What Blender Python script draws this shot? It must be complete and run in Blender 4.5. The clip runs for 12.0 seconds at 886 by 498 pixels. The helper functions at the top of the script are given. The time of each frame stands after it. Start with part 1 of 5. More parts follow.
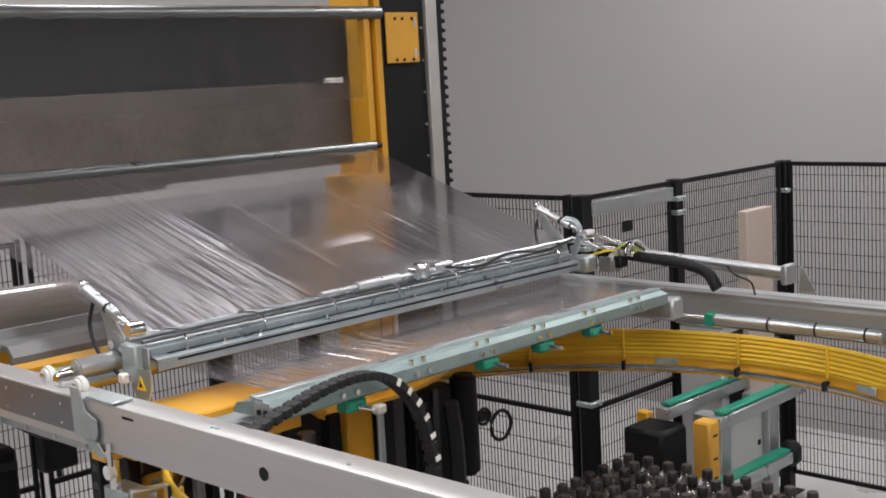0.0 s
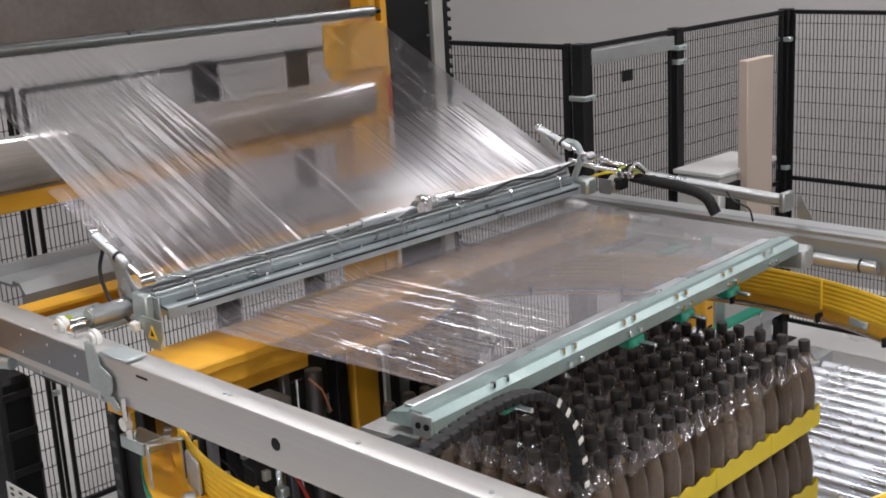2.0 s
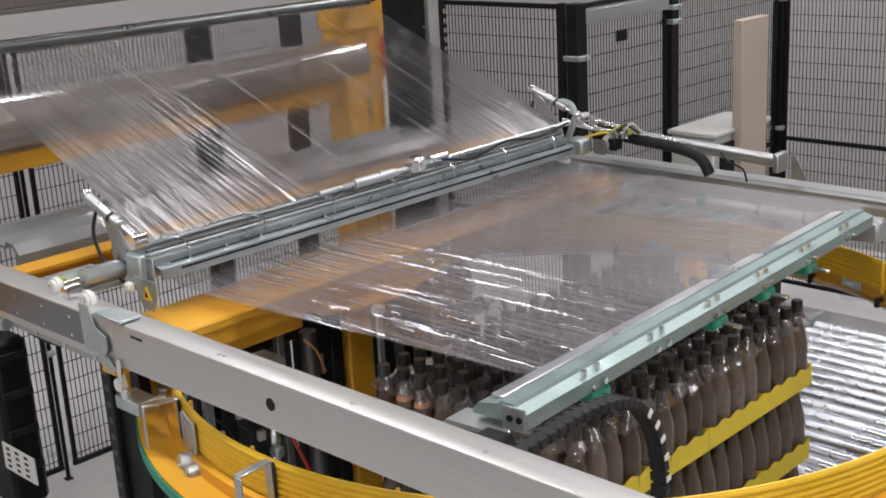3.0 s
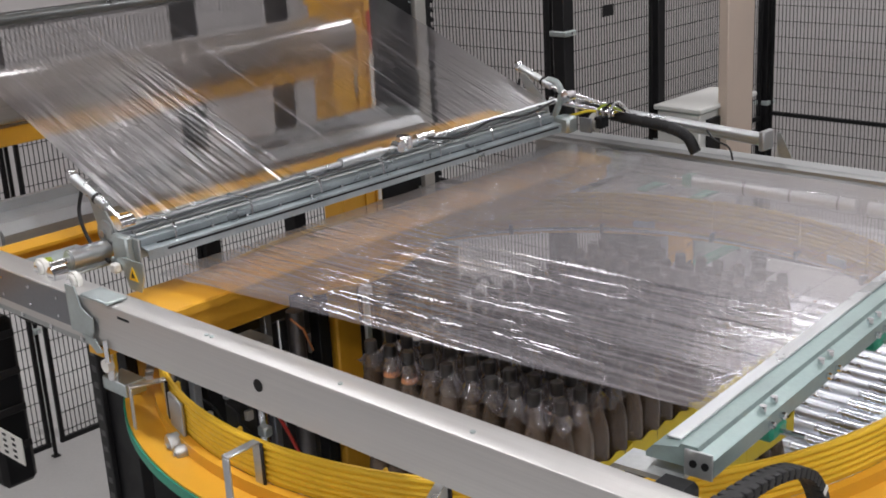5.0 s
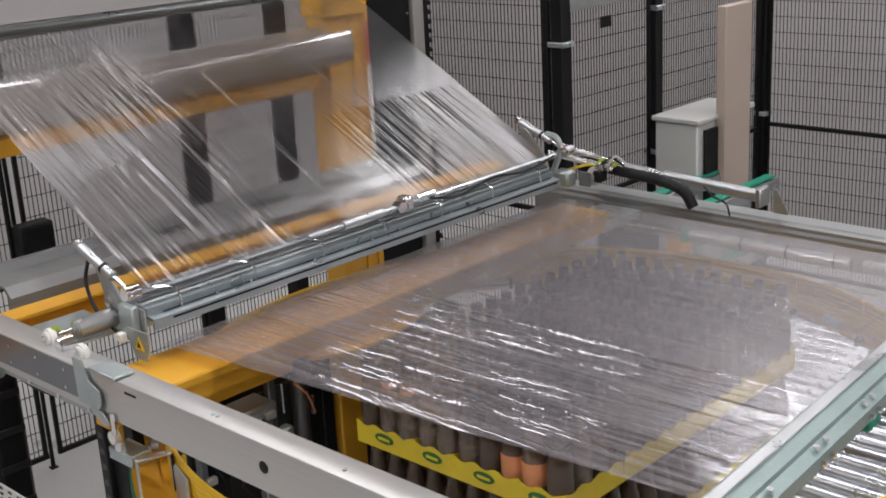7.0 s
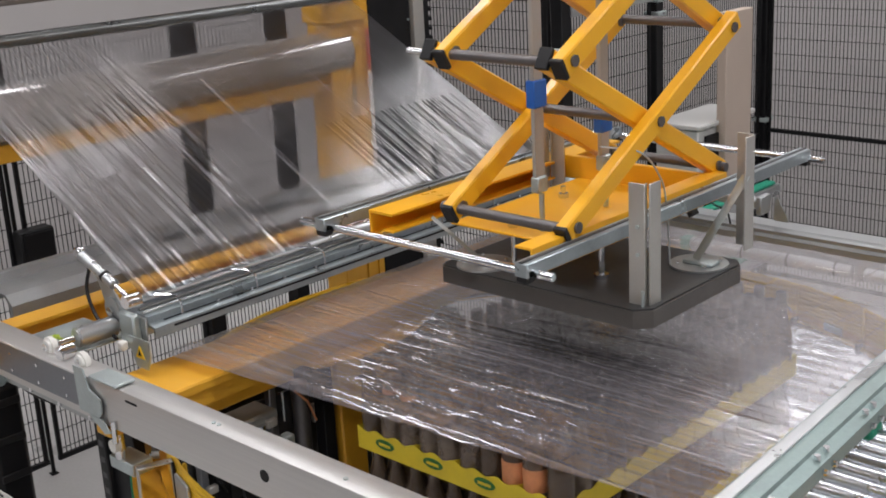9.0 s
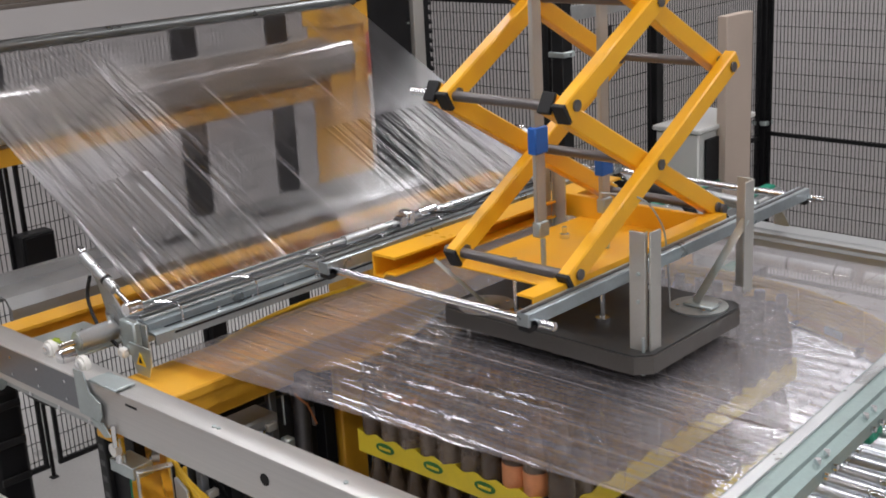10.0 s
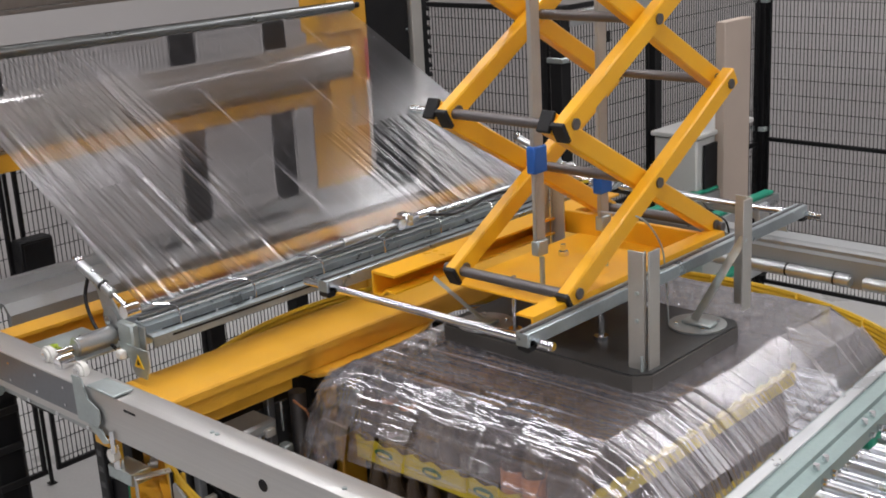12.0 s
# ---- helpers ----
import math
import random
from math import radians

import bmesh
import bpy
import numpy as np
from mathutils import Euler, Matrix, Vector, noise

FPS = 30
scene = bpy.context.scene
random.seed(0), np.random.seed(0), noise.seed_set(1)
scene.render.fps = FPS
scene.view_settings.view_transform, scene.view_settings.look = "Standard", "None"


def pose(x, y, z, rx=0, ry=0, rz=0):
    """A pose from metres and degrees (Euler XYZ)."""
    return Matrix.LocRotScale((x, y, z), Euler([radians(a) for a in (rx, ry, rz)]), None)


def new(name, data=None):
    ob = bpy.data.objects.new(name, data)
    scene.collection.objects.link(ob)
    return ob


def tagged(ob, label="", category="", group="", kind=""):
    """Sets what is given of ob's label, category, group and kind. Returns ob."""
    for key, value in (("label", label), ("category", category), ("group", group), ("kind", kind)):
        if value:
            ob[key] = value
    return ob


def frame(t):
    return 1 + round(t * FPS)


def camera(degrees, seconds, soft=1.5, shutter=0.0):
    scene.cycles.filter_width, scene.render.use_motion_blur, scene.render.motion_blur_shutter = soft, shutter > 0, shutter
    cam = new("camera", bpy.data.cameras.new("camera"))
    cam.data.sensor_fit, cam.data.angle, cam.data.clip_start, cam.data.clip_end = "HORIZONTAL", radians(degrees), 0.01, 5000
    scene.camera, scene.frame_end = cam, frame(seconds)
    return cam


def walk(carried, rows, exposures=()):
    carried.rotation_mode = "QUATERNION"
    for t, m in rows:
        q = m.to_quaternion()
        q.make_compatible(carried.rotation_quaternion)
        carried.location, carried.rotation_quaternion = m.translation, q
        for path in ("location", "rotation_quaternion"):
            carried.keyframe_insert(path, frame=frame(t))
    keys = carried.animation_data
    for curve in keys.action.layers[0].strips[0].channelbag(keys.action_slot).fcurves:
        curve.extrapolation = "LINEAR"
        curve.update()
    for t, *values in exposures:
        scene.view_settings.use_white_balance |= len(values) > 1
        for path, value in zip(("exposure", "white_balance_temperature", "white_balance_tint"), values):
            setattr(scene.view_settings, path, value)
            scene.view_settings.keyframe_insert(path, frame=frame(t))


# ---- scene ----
CAMZ = 2.87
cam = camera(39.62, 12.0, soft=1.8)
LEAN = -3.13
# seconds, yaw, pitch of the head on its fixed stand
HEAD = [
    (0.0, 44.47, -7.95), (0.5, 44.51, -9.13), (1.0, 44.58, -11.46), (1.5, 44.68, -13.52), (2.0, 44.76, -14.91),
    (2.5, 44.745, -15.83), (3.0, 44.57, -16.75), (3.5, 44.38, -17.54), (4.2, 44.15, -17.95), (5.0, 43.98, -17.9),
    (5.5, 43.94, -17.745), (6.0, 43.90, -17.595), (6.5, 43.876, -17.48), (7.0, 43.864, -17.40), (9.0, 43.882, -17.12),
    (9.5, 43.887, -17.03), (10.0, 43.886, -16.954), (10.5, 43.884, -16.873), (11.0, 43.858, -16.788), (11.5, 43.85, -16.738),
    (12.0, 43.80, -16.696),
]
walk(cam, [(t, pose(0, 0, CAMZ, 90 + p, 0, y) @ pose(0, 0, 0, 0, 0, LEAN)) for t, y, p in HEAD], [(0.0, 0.05), (3.5, 0.0), (5.5, -0.1), (12.0, -0.16)])

# ---- world and light ----
world = bpy.data.worlds.new("hall_air")
scene.world = world
world.use_nodes = True
world.node_tree.nodes["Background"].inputs[0].default_value = (0.8, 0.85, 0.9, 1)
world.node_tree.nodes["Background"].inputs[1].default_value = 0.25
LAMP_Z = 6.0
# x, y and watts of the strip lights
LAMP_ROWS = [(-6.6, -1.0, 92), (-3.2, 1.6, 92), (0.6, 1.6, 100), (4.4, 1.6, 100), (-6.5, 4.4, 64), (-3.2, 7.7, 150), (0.8, 7.5, 66), (4.4, 7.5, 66), (-2.5, -4.0, 105), (2.4, -4.0, 105)]

# the level of the carriage's beams
CARZ = 1.7506
DROP = [(0.0, 0.307), (0.25, 0.252), (0.5, 0.185), (0.75, 0.107), (1.0, 0.036), (1.2, 0.008), (1.5, 0.0), (4.5, 0.0), (4.9, -0.006), (5.5, -0.059),
        (6.0, -0.106), (6.5, -0.152), (7.0, -0.2), (7.2, -0.207), (12.0, -0.207)]
XG = [(0.0, -2.43), (0.5, -2.293), (1.0, -2.153), (1.5, -2.02), (2.0, -1.877), (2.5, -1.735), (3.0, -1.58), (3.5, -1.435), (4.2, -1.225), (4.6, -1.12), (4.9, -1.088), (12.0, -1.088)]

DANCER = [(0.0, 2.57), (0.3, 2.69), (0.6, 2.80), (0.8, 2.70), (1.0, 2.545), (1.25, 2.42), (1.5, 2.33), (1.7, 2.34), (2.0, 2.485), (2.25, 2.53), (2.5, 2.53), (2.75, 2.43), (3.0, 2.35), (3.5, 2.34), (5.5, 2.355), (9.0, 2.335), (12.0, 2.33)]


def along(rows, t):
    ts, vs = [r[0] for r in rows], [r[1] for r in rows]
    return float(np.interp(t, ts, vs))


# ---- materials ----
def nodes_of(name):
    m = bpy.data.materials.new(name)
    m.use_nodes = True
    nt = m.node_tree
    return m, nt, nt.nodes["Principled BSDF"]


def add(nt, kind, **values):
    n = nt.nodes.new(kind)
    for k, v in values.items():
        if k in n.inputs:
            n.inputs[k].default_value = v
    return n


def surface(name, colour, rough=0.5, metal=0.0, vary=0.15, scale=8.0, bump=0.05, fine=120.0, stretch=(1, 1, 1), rough_vary=0.12, coat=0.0, per_piece=0.0, spec=0.5):
    """A painted, metal or plastic surface with cloudy stains, fine grain and relief."""
    m, nt, b = nodes_of(name)
    co = add(nt, "ShaderNodeTexCoord")
    mp = add(nt, "ShaderNodeMapping")
    mp.inputs["Scale"].default_value = stretch
    nt.links.new(co.outputs["Object"], mp.inputs[0])
    big, small = add(nt, "ShaderNodeTexNoise", Scale=scale, Detail=5.0, Roughness=0.6), add(nt, "ShaderNodeTexNoise", Scale=fine, Detail=3.0)
    for n in (big, small):
        nt.links.new(mp.outputs[0], n.inputs["Vector"])
    mixf = add(nt, "ShaderNodeMath")
    mixf.operation = "MULTIPLY_ADD"
    nt.links.new(small.outputs[0], mixf.inputs[0])
    mixf.inputs[1].default_value = 0.35
    nt.links.new(big.outputs[0], mixf.inputs[2])
    ramp = add(nt, "ShaderNodeMapRange")
    ramp.inputs[1].default_value, ramp.inputs[2].default_value = 0.4, 0.95
    ramp.inputs[3].default_value, ramp.inputs[4].default_value = 1 - vary, 1 + vary
    nt.links.new(mixf.outputs[0], ramp.inputs[0])
    last = ramp.outputs[0]
    if per_piece:
        info = add(nt, "ShaderNodeObjectInfo")
        pr = add(nt, "ShaderNodeMapRange")
        pr.inputs[3].default_value, pr.inputs[4].default_value = 1 - per_piece, 1 + per_piece
        nt.links.new(info.outputs["Random"], pr.inputs[0])
        mul = add(nt, "ShaderNodeMath")
        mul.operation = "MULTIPLY"
        nt.links.new(last, mul.inputs[0])
        nt.links.new(pr.outputs[0], mul.inputs[1])
        last = mul.outputs[0]
    hue = add(nt, "ShaderNodeVectorMath")
    hue.operation = "SCALE"
    hue.inputs[0].default_value = colour
    nt.links.new(last, hue.inputs["Scale"])
    nt.links.new(hue.outputs[0], b.inputs["Base Color"])
    rr = add(nt, "ShaderNodeMapRange")
    rr.inputs[1].default_value, rr.inputs[2].default_value = 0.3, 0.7
    rr.inputs[3].default_value, rr.inputs[4].default_value = max(0.02, rough - rough_vary), min(1, rough + rough_vary)
    nt.links.new(big.outputs[0], rr.inputs[0])
    nt.links.new(rr.outputs[0], b.inputs["Roughness"])
    b.inputs["Metallic"].default_value = metal
    b.inputs["Coat Weight"].default_value = coat
    b.inputs["Specular IOR Level"].default_value = spec
    if bump:
        bp = add(nt, "ShaderNodeBump", Strength=bump, Distance=0.002)
        nt.links.new(small.outputs[0], bp.inputs["Height"])
        nt.links.new(bp.outputs[0], b.inputs["Normal"])
    return m


GALV = surface("galvanised steel", (0.50, 0.56, 0.56), 0.42, 0.8, 0.14, 14, 0.04, 90)
BRUSHED = surface("brushed aluminium", (0.66, 0.65, 0.635), 0.40, 0.8, 0.07, 4, 0.08, 60, (0.4, 45, 45), 0.06)
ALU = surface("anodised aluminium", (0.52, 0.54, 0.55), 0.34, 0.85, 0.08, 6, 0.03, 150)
# aluminium darkened in colour to tone down lamp reflections on far rail and trough
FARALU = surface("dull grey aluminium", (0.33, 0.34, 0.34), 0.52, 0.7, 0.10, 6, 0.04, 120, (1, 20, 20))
CHROME = surface("chromed steel", (0.75, 0.76, 0.78), 0.12, 1.0, 0.05, 6, 0.01, 60, rough_vary=0.05)
PLATE = surface("grey zinc plate", (0.46, 0.48, 0.48), 0.42, 0.8, 0.15, 10, 0.05, 80)
DARKZINC = surface("dark zinc cover", (0.24, 0.25, 0.27), 0.4, 0.7, 0.15, 8, 0.05, 80)
ROLLER = surface("bright zinc roller", (0.68, 0.71, 0.755), 0.28, 0.9, 0.08, 6, 0.03, 150, rough_vary=0.08)
DULL = surface("dull steel strap", (0.50, 0.49, 0.46), 0.5, 0.6, 0.10, 6, 0.05, 120)
# the machine's yellow with the press's stronger light put into the colour
LIT_YELLOW = surface("press yellow paint", (0.88, 0.44, 0.015), 0.38, 0.0, 0.06, 5, 0.05, 200, coat=0.2)
ZINC = surface("blue grey zinc", (0.36, 0.41, 0.43), 0.36, 0.7, 0.18, 8, 0.05, 90)
SEAGREY = surface("grey green zinc", (0.27, 0.35, 0.34), 0.42, 0.5, 0.16, 9, 0.05, 90)
# the same yellow, its colour darkened for the shade on the lower beams
YELLOW = surface("machine yellow paint", (0.72, 0.37, 0.03), 0.42, 0.0, 0.10, 5, 0.06, 220, coat=0.15)
RIBS = surface("yellow conductor plastic", (0.80, 0.50, 0.03), 0.38, 0.0, 0.12, 6, 0.04, 160)
BLACK = surface("black powder coat", (0.011, 0.011, 0.012), 0.5, 0.0, 0.25, 8, 0.06, 250, spec=0.2)
RUBBER = surface("black rubber", (0.016, 0.016, 0.017), 0.55, 0.0, 0.25, 9, 0.1, 150, spec=0.3)
CHARCOAL = surface("charcoal sheet", (0.045, 0.046, 0.047), 0.4, 0.1, 0.25, 3, 0.04, 60)
DARKCOVER = surface("near black sheet", (0.022, 0.022, 0.023), 0.45, 0.0, 0.25, 3, 0.04, 60)
SMOKE = surface("grey brown sheet", (0.125, 0.108, 0.095), 0.45, 0.1, 0.25, 5, 0.06, 40)
FOAM = surface("dark grey platen", (0.075, 0.068, 0.062), 0.5, 0.0, 0.15, 5, 0.1, 120)
STEEL = surface("dark polished steel", (0.20, 0.21, 0.21), 0.3, 0.95, 0.1, 6, 0.02, 60, rough_vary=0.05)
ROD = surface("dark steel rod", (0.16, 0.15, 0.15), 0.4, 0.7, 0.15, 8, 0.05, 90)
WHITE = surface("white plastic", (0.78, 0.77, 0.73), 0.4, 0.0, 0.06, 8, 0.03, 100)
CABINET = surface("light grey cabinet paint", (0.55, 0.55, 0.53), 0.45, 0.0, 0.05, 4, 0.03, 150)
BEIGE = surface("beige chipboard", (0.47, 0.385, 0.32), 0.6, 0.0, 0.08, 3, 0.06, 160)
GREEN = surface("green plastic", (0.01, 0.26, 0.16), 0.4, 0.0, 0.15, 9, 0.03, 120)
GREENWIRE = surface("yellow green wire", (0.35, 0.45, 0.03), 0.5, 0.0, 0.2, 40, 0.0, 120)
BLUE = surface("blue tape", (0.02, 0.13, 0.50), 0.5, 0.0, 0.12, 20, 0.05, 140)
RED = surface("red plastic", (0.45, 0.03, 0.02), 0.45, 0.0, 0.12, 10, 0.03, 120)
CARD = surface("yellow printed card", (0.74, 0.57, 0.03), 0.55, 0.0, 0.10, 12, 0.06, 180)
PRINT = surface("dark green print", (0.03, 0.15, 0.03), 0.55, 0.0, 0.15, 30, 0.0, 180)
ORANGE = surface("orange paper label", (0.66, 0.27, 0.12), 0.5, 0.0, 0.15, 20, 0.03, 150)
CAPS = surface("black bottle cap", (0.028, 0.025, 0.024), 0.35, 0.1, 0.2, 20, 0.03, 150, per_piece=0.5)
WOOD = surface("pallet wood", (0.36, 0.25, 0.15), 0.7, 0.0, 0.25, 4, 0.2, 60, (1, 6, 6))
CONCRETE = surface("polished concrete", (0.47, 0.465, 0.455), 0.36, 0.0, 0.12, 1.3, 0.05, 60)
WALL = surface("grey wall paint", (0.43, 0.412, 0.405), 0.8, 0.0, 0.03, 0.6, 0.08, 90)
CEILING = surface("pale ceiling panels", (0.42, 0.42, 0.42), 0.8, 0.0, 0.05, 0.5, 0.05, 40)
WARN = surface("warning label yellow", (0.85, 0.55, 0.02), 0.5, 0.0, 0.05, 10, 0.0, 100)


def bottle_glass():
    m, nt, b = nodes_of("brown bottle glass")
    info = add(nt, "ShaderNodeObjectInfo")
    co = add(nt, "ShaderNodeTexCoord")
    no = add(nt, "ShaderNodeTexNoise", Scale=30.0, Detail=3.0)
    nt.links.new(co.outputs["Object"], no.inputs["Vector"])
    mix = add(nt, "ShaderNodeMath")
    mix.operation = "ADD"
    nt.links.new(info.outputs["Random"], mix.inputs[0])
    nt.links.new(no.outputs[0], mix.inputs[1])
    ramp = add(nt, "ShaderNodeValToRGB")
    ramp.color_ramp.elements[0].color, ramp.color_ramp.elements[0].position = (0.16, 0.11, 0.075, 1), 0.2
    ramp.color_ramp.elements[1].color, ramp.color_ramp.elements[1].position = (0.46, 0.37, 0.30, 1), 1.0
    half = add(nt, "ShaderNodeMath")
    half.operation = "MULTIPLY"
    half.inputs[1].default_value = 0.6
    nt.links.new(mix.outputs[0], half.inputs[0])
    nt.links.new(half.outputs[0], ramp.inputs[0])
    nt.links.new(ramp.outputs[0], b.inputs["Base Color"])
    b.inputs["Roughness"].default_value = 0.07
    b.inputs["Transmission Weight"].default_value = 0.6
    b.inputs["IOR"].default_value = 1.4
    return m


BOTTLE = bottle_glass()


def film_of(name, gloss, haze, tint=(0.97, 0.97, 0.98), rough=0.10, wave=60.0, turn=0.0, strength=0.5, gather=0.3, thresh=0.56, blur=0.3, edge=0.25):
    """Clear stretch film: mostly see-through, glossy along its tension creases, a little milky; the white also paints
    in sheen.
    """
    m = bpy.data.materials.new(name)
    m.use_nodes = True
    nt = m.node_tree
    nt.nodes.clear()
    out = add(nt, "ShaderNodeOutputMaterial")
    clear, shine, milk_sheen = add(nt, "ShaderNodeBsdfTransparent"), add(nt, "ShaderNodeBsdfGlossy"), add(nt, "ShaderNodeBsdfDiffuse")
    clear.inputs[0].default_value = (*tint, 1)
    shine.inputs[0].default_value = (0.95, 0.95, 0.97, 1)
    shine.inputs["Roughness"].default_value = rough
    # diffuse white: real haze of gathered film, plus painted glints along the creases
    milk_sheen.inputs[0].default_value = (0.64, 0.60, 0.65, 1)
    co, mp = add(nt, "ShaderNodeTexCoord"), add(nt, "ShaderNodeMapping")
    mp.inputs["Rotation"].default_value = (0, 0, turn)
    mp.inputs["Scale"].default_value = (0.7, wave, 1)
    nt.links.new(co.outputs["Object"], mp.inputs[0])
    no = add(nt, "ShaderNodeTexNoise", Scale=1.0, Detail=4.0, Roughness=0.65)
    nt.links.new(mp.outputs[0], no.inputs["Vector"])
    bp = add(nt, "ShaderNodeBump", Strength=strength, Distance=0.02)
    nt.links.new(no.outputs[0], bp.inputs["Height"])
    nt.links.new(bp.outputs[0], shine.inputs["Normal"])
    fr = add(nt, "ShaderNodeLayerWeight", Blend=0.35)
    nt.links.new(bp.outputs[0], fr.inputs["Normal"])
    amount = add(nt, "ShaderNodeMapRange")
    amount.inputs[3].default_value, amount.inputs[4].default_value = gloss, gloss + edge
    nt.links.new(fr.outputs["Fresnel"], amount.inputs[0])
    m1, m2 = add(nt, "ShaderNodeMixShader"), add(nt, "ShaderNodeMixShader")
    crease = add(nt, "ShaderNodeMapRange")
    crease.inputs[1].default_value, crease.inputs[2].default_value = thresh, thresh + 0.14
    crease.inputs[3].default_value, crease.inputs[4].default_value = haze, haze + gather
    nt.links.new(no.outputs[0], crease.inputs[0])
    nt.links.new(crease.outputs[0], m1.inputs[0])
    soft, haze_mix = add(nt, "ShaderNodeBsdfRefraction", IOR=1.008, Roughness=0.5), add(nt, "ShaderNodeMixShader")
    soft.inputs[0].default_value = (*tint, 1)
    haze_mix.inputs[0].default_value = blur
    nt.links.new(clear.outputs[0], haze_mix.inputs[1])
    nt.links.new(soft.outputs[0], haze_mix.inputs[2])
    nt.links.new(haze_mix.outputs[0], m1.inputs[1])
    nt.links.new(milk_sheen.outputs[0], m1.inputs[2])
    mask = add(nt, "ShaderNodeMapRange")
    mask.inputs[1].default_value, mask.inputs[2].default_value = thresh, thresh + 0.14
    mask.inputs[3].default_value, mask.inputs[4].default_value = 0.0, gather * 0.55
    nt.links.new(no.outputs[0], mask.inputs[0])
    total = add(nt, "ShaderNodeMath")
    total.operation = "ADD"
    nt.links.new(amount.outputs[0], total.inputs[0])
    nt.links.new(mask.outputs[0], total.inputs[1])
    nt.links.new(total.outputs[0], m2.inputs[0])
    nt.links.new(m1.outputs[0], m2.inputs[1])
    nt.links.new(shine.outputs[0], m2.inputs[2])
    nt.links.new(m2.outputs[0], out.inputs[0])
    return m


# haze here partly paints in the wall's reflection on the sheet
FILM = film_of("clear stretch film", 0.05, 0.155, (0.95, 0.93, 0.93), blur=0.22, strength=0.10, gather=0.30, thresh=0.55, rough=0.16, edge=2.0)
FILM_HANG = film_of("hanging film", 0.01, 0.004, wave=9.0, strength=0.08, gather=0.04, edge=0.15)
FILM_WEB = film_of("clear film web", 0.03, 0.01, (0.88, 0.87, 0.88), wave=60.0, strength=0.10, blur=0.35, gather=0.4, thresh=0.572, edge=0.5, rough=0.16)
FILM_LOOSE = film_of("loose creased film", 0.05, 0.12, (0.95, 0.93, 0.93), blur=0.15, wave=40.0, strength=0.12, gather=0.32, thresh=0.55, edge=1.7)
WRAP = film_of("shrink wrap", 0.04, 0.04, (0.93, 0.92, 0.92), blur=0.0, wave=12.0, strength=0.25, gather=0.15, thresh=0.55, edge=1.0, rough=0.1)


def glow_of(name, colour, power):
    m = bpy.data.materials.new(name)
    m.use_nodes = True
    b = m.node_tree.nodes["Principled BSDF"]
    b.inputs["Base Color"].default_value = (0.9, 0.9, 0.9, 1)
    b.inputs["Emission Color"].default_value = (*colour, 1)
    b.inputs["Emission Strength"].default_value = power
    return m


TUBE_GLOW = glow_of("lamp diffuser", (0.95, 0.98, 1.0), 6.0)


# ---- mesh helpers ----
def to_mesh(bm, name, material, smooth=True):
    me = bpy.data.meshes.new(name)
    if all(len(e.link_faces) == 2 for e in bm.edges):
        bmesh.ops.recalc_face_normals(bm, faces=bm.faces)
    bm.to_mesh(me)
    bm.free()
    me.materials.append(material)
    if smooth:
        me.polygons.foreach_set("use_smooth", [True] * len(me.polygons))
        me.set_sharp_from_angle(angle=radians(38))
    return me


def part(name, bm, material, parent=None, label=""):
    ob = new(name, to_mesh(bm, name, material))
    if parent is not None:
        ob.parent = parent
    if label:
        tagged(ob, label)
    return ob


def thing(name, label, category, m=None, group="", kind=""):
    ob = new(name)
    ob.empty_display_size = 0.1
    if m is not None:
        ob.matrix_basis = m
    return tagged(ob, label, category, group, kind)


def box(*b, bevel=0.003, bm=None):
    """A bevelled block x0, x1, y0, y1, z0, z1, added to bm."""
    x0, x1, y0, y1, z0, z1 = b
    own = bmesh.new()
    bmesh.ops.create_cube(own, size=1, matrix=Matrix.LocRotScale(((x0 + x1) / 2, (y0 + y1) / 2, (z0 + z1) / 2), None, (abs(x1 - x0), abs(y1 - y0), abs(z1 - z0))))
    bevel = min(bevel, 0.3 * min(abs(x1 - x0), abs(y1 - y0), abs(z1 - z0)))
    if bevel > 0.0004:
        bmesh.ops.bevel(own, geom=own.edges[:], offset=bevel, segments=1, affect="EDGES")
    return merged(bm, own)


def merged(bm, own):
    if bm is None:
        return own
    table = {v: bm.verts.new(v.co) for v in own.verts}
    for f in own.faces:
        bm.faces.new([table[v] for v in f.verts])
    own.free()
    return bm


def turned(bm, m):
    bmesh.ops.transform(bm, matrix=m, verts=bm.verts)
    return bm


def rod(p0, p1, r, seg=14, bm=None, r2=None, cap=0.0):
    """A round bar from p0 to p1."""
    p0, p1 = Vector(p0), Vector(p1)
    d = p1 - p0
    own = bmesh.new()
    m = Matrix.Translation((p0 + p1) / 2) @ d.to_track_quat("Z", "Y").to_matrix().to_4x4()
    bmesh.ops.create_cone(own, cap_ends=True, segments=seg, radius1=r, radius2=r if r2 is None else r2, depth=d.length, matrix=m)
    if cap:
        rim = [e for e in own.edges if any(len(f.verts) > 4 for f in e.link_faces)]
        bmesh.ops.bevel(own, geom=rim, offset=cap, segments=2, affect="EDGES")
    return merged(bm, own)


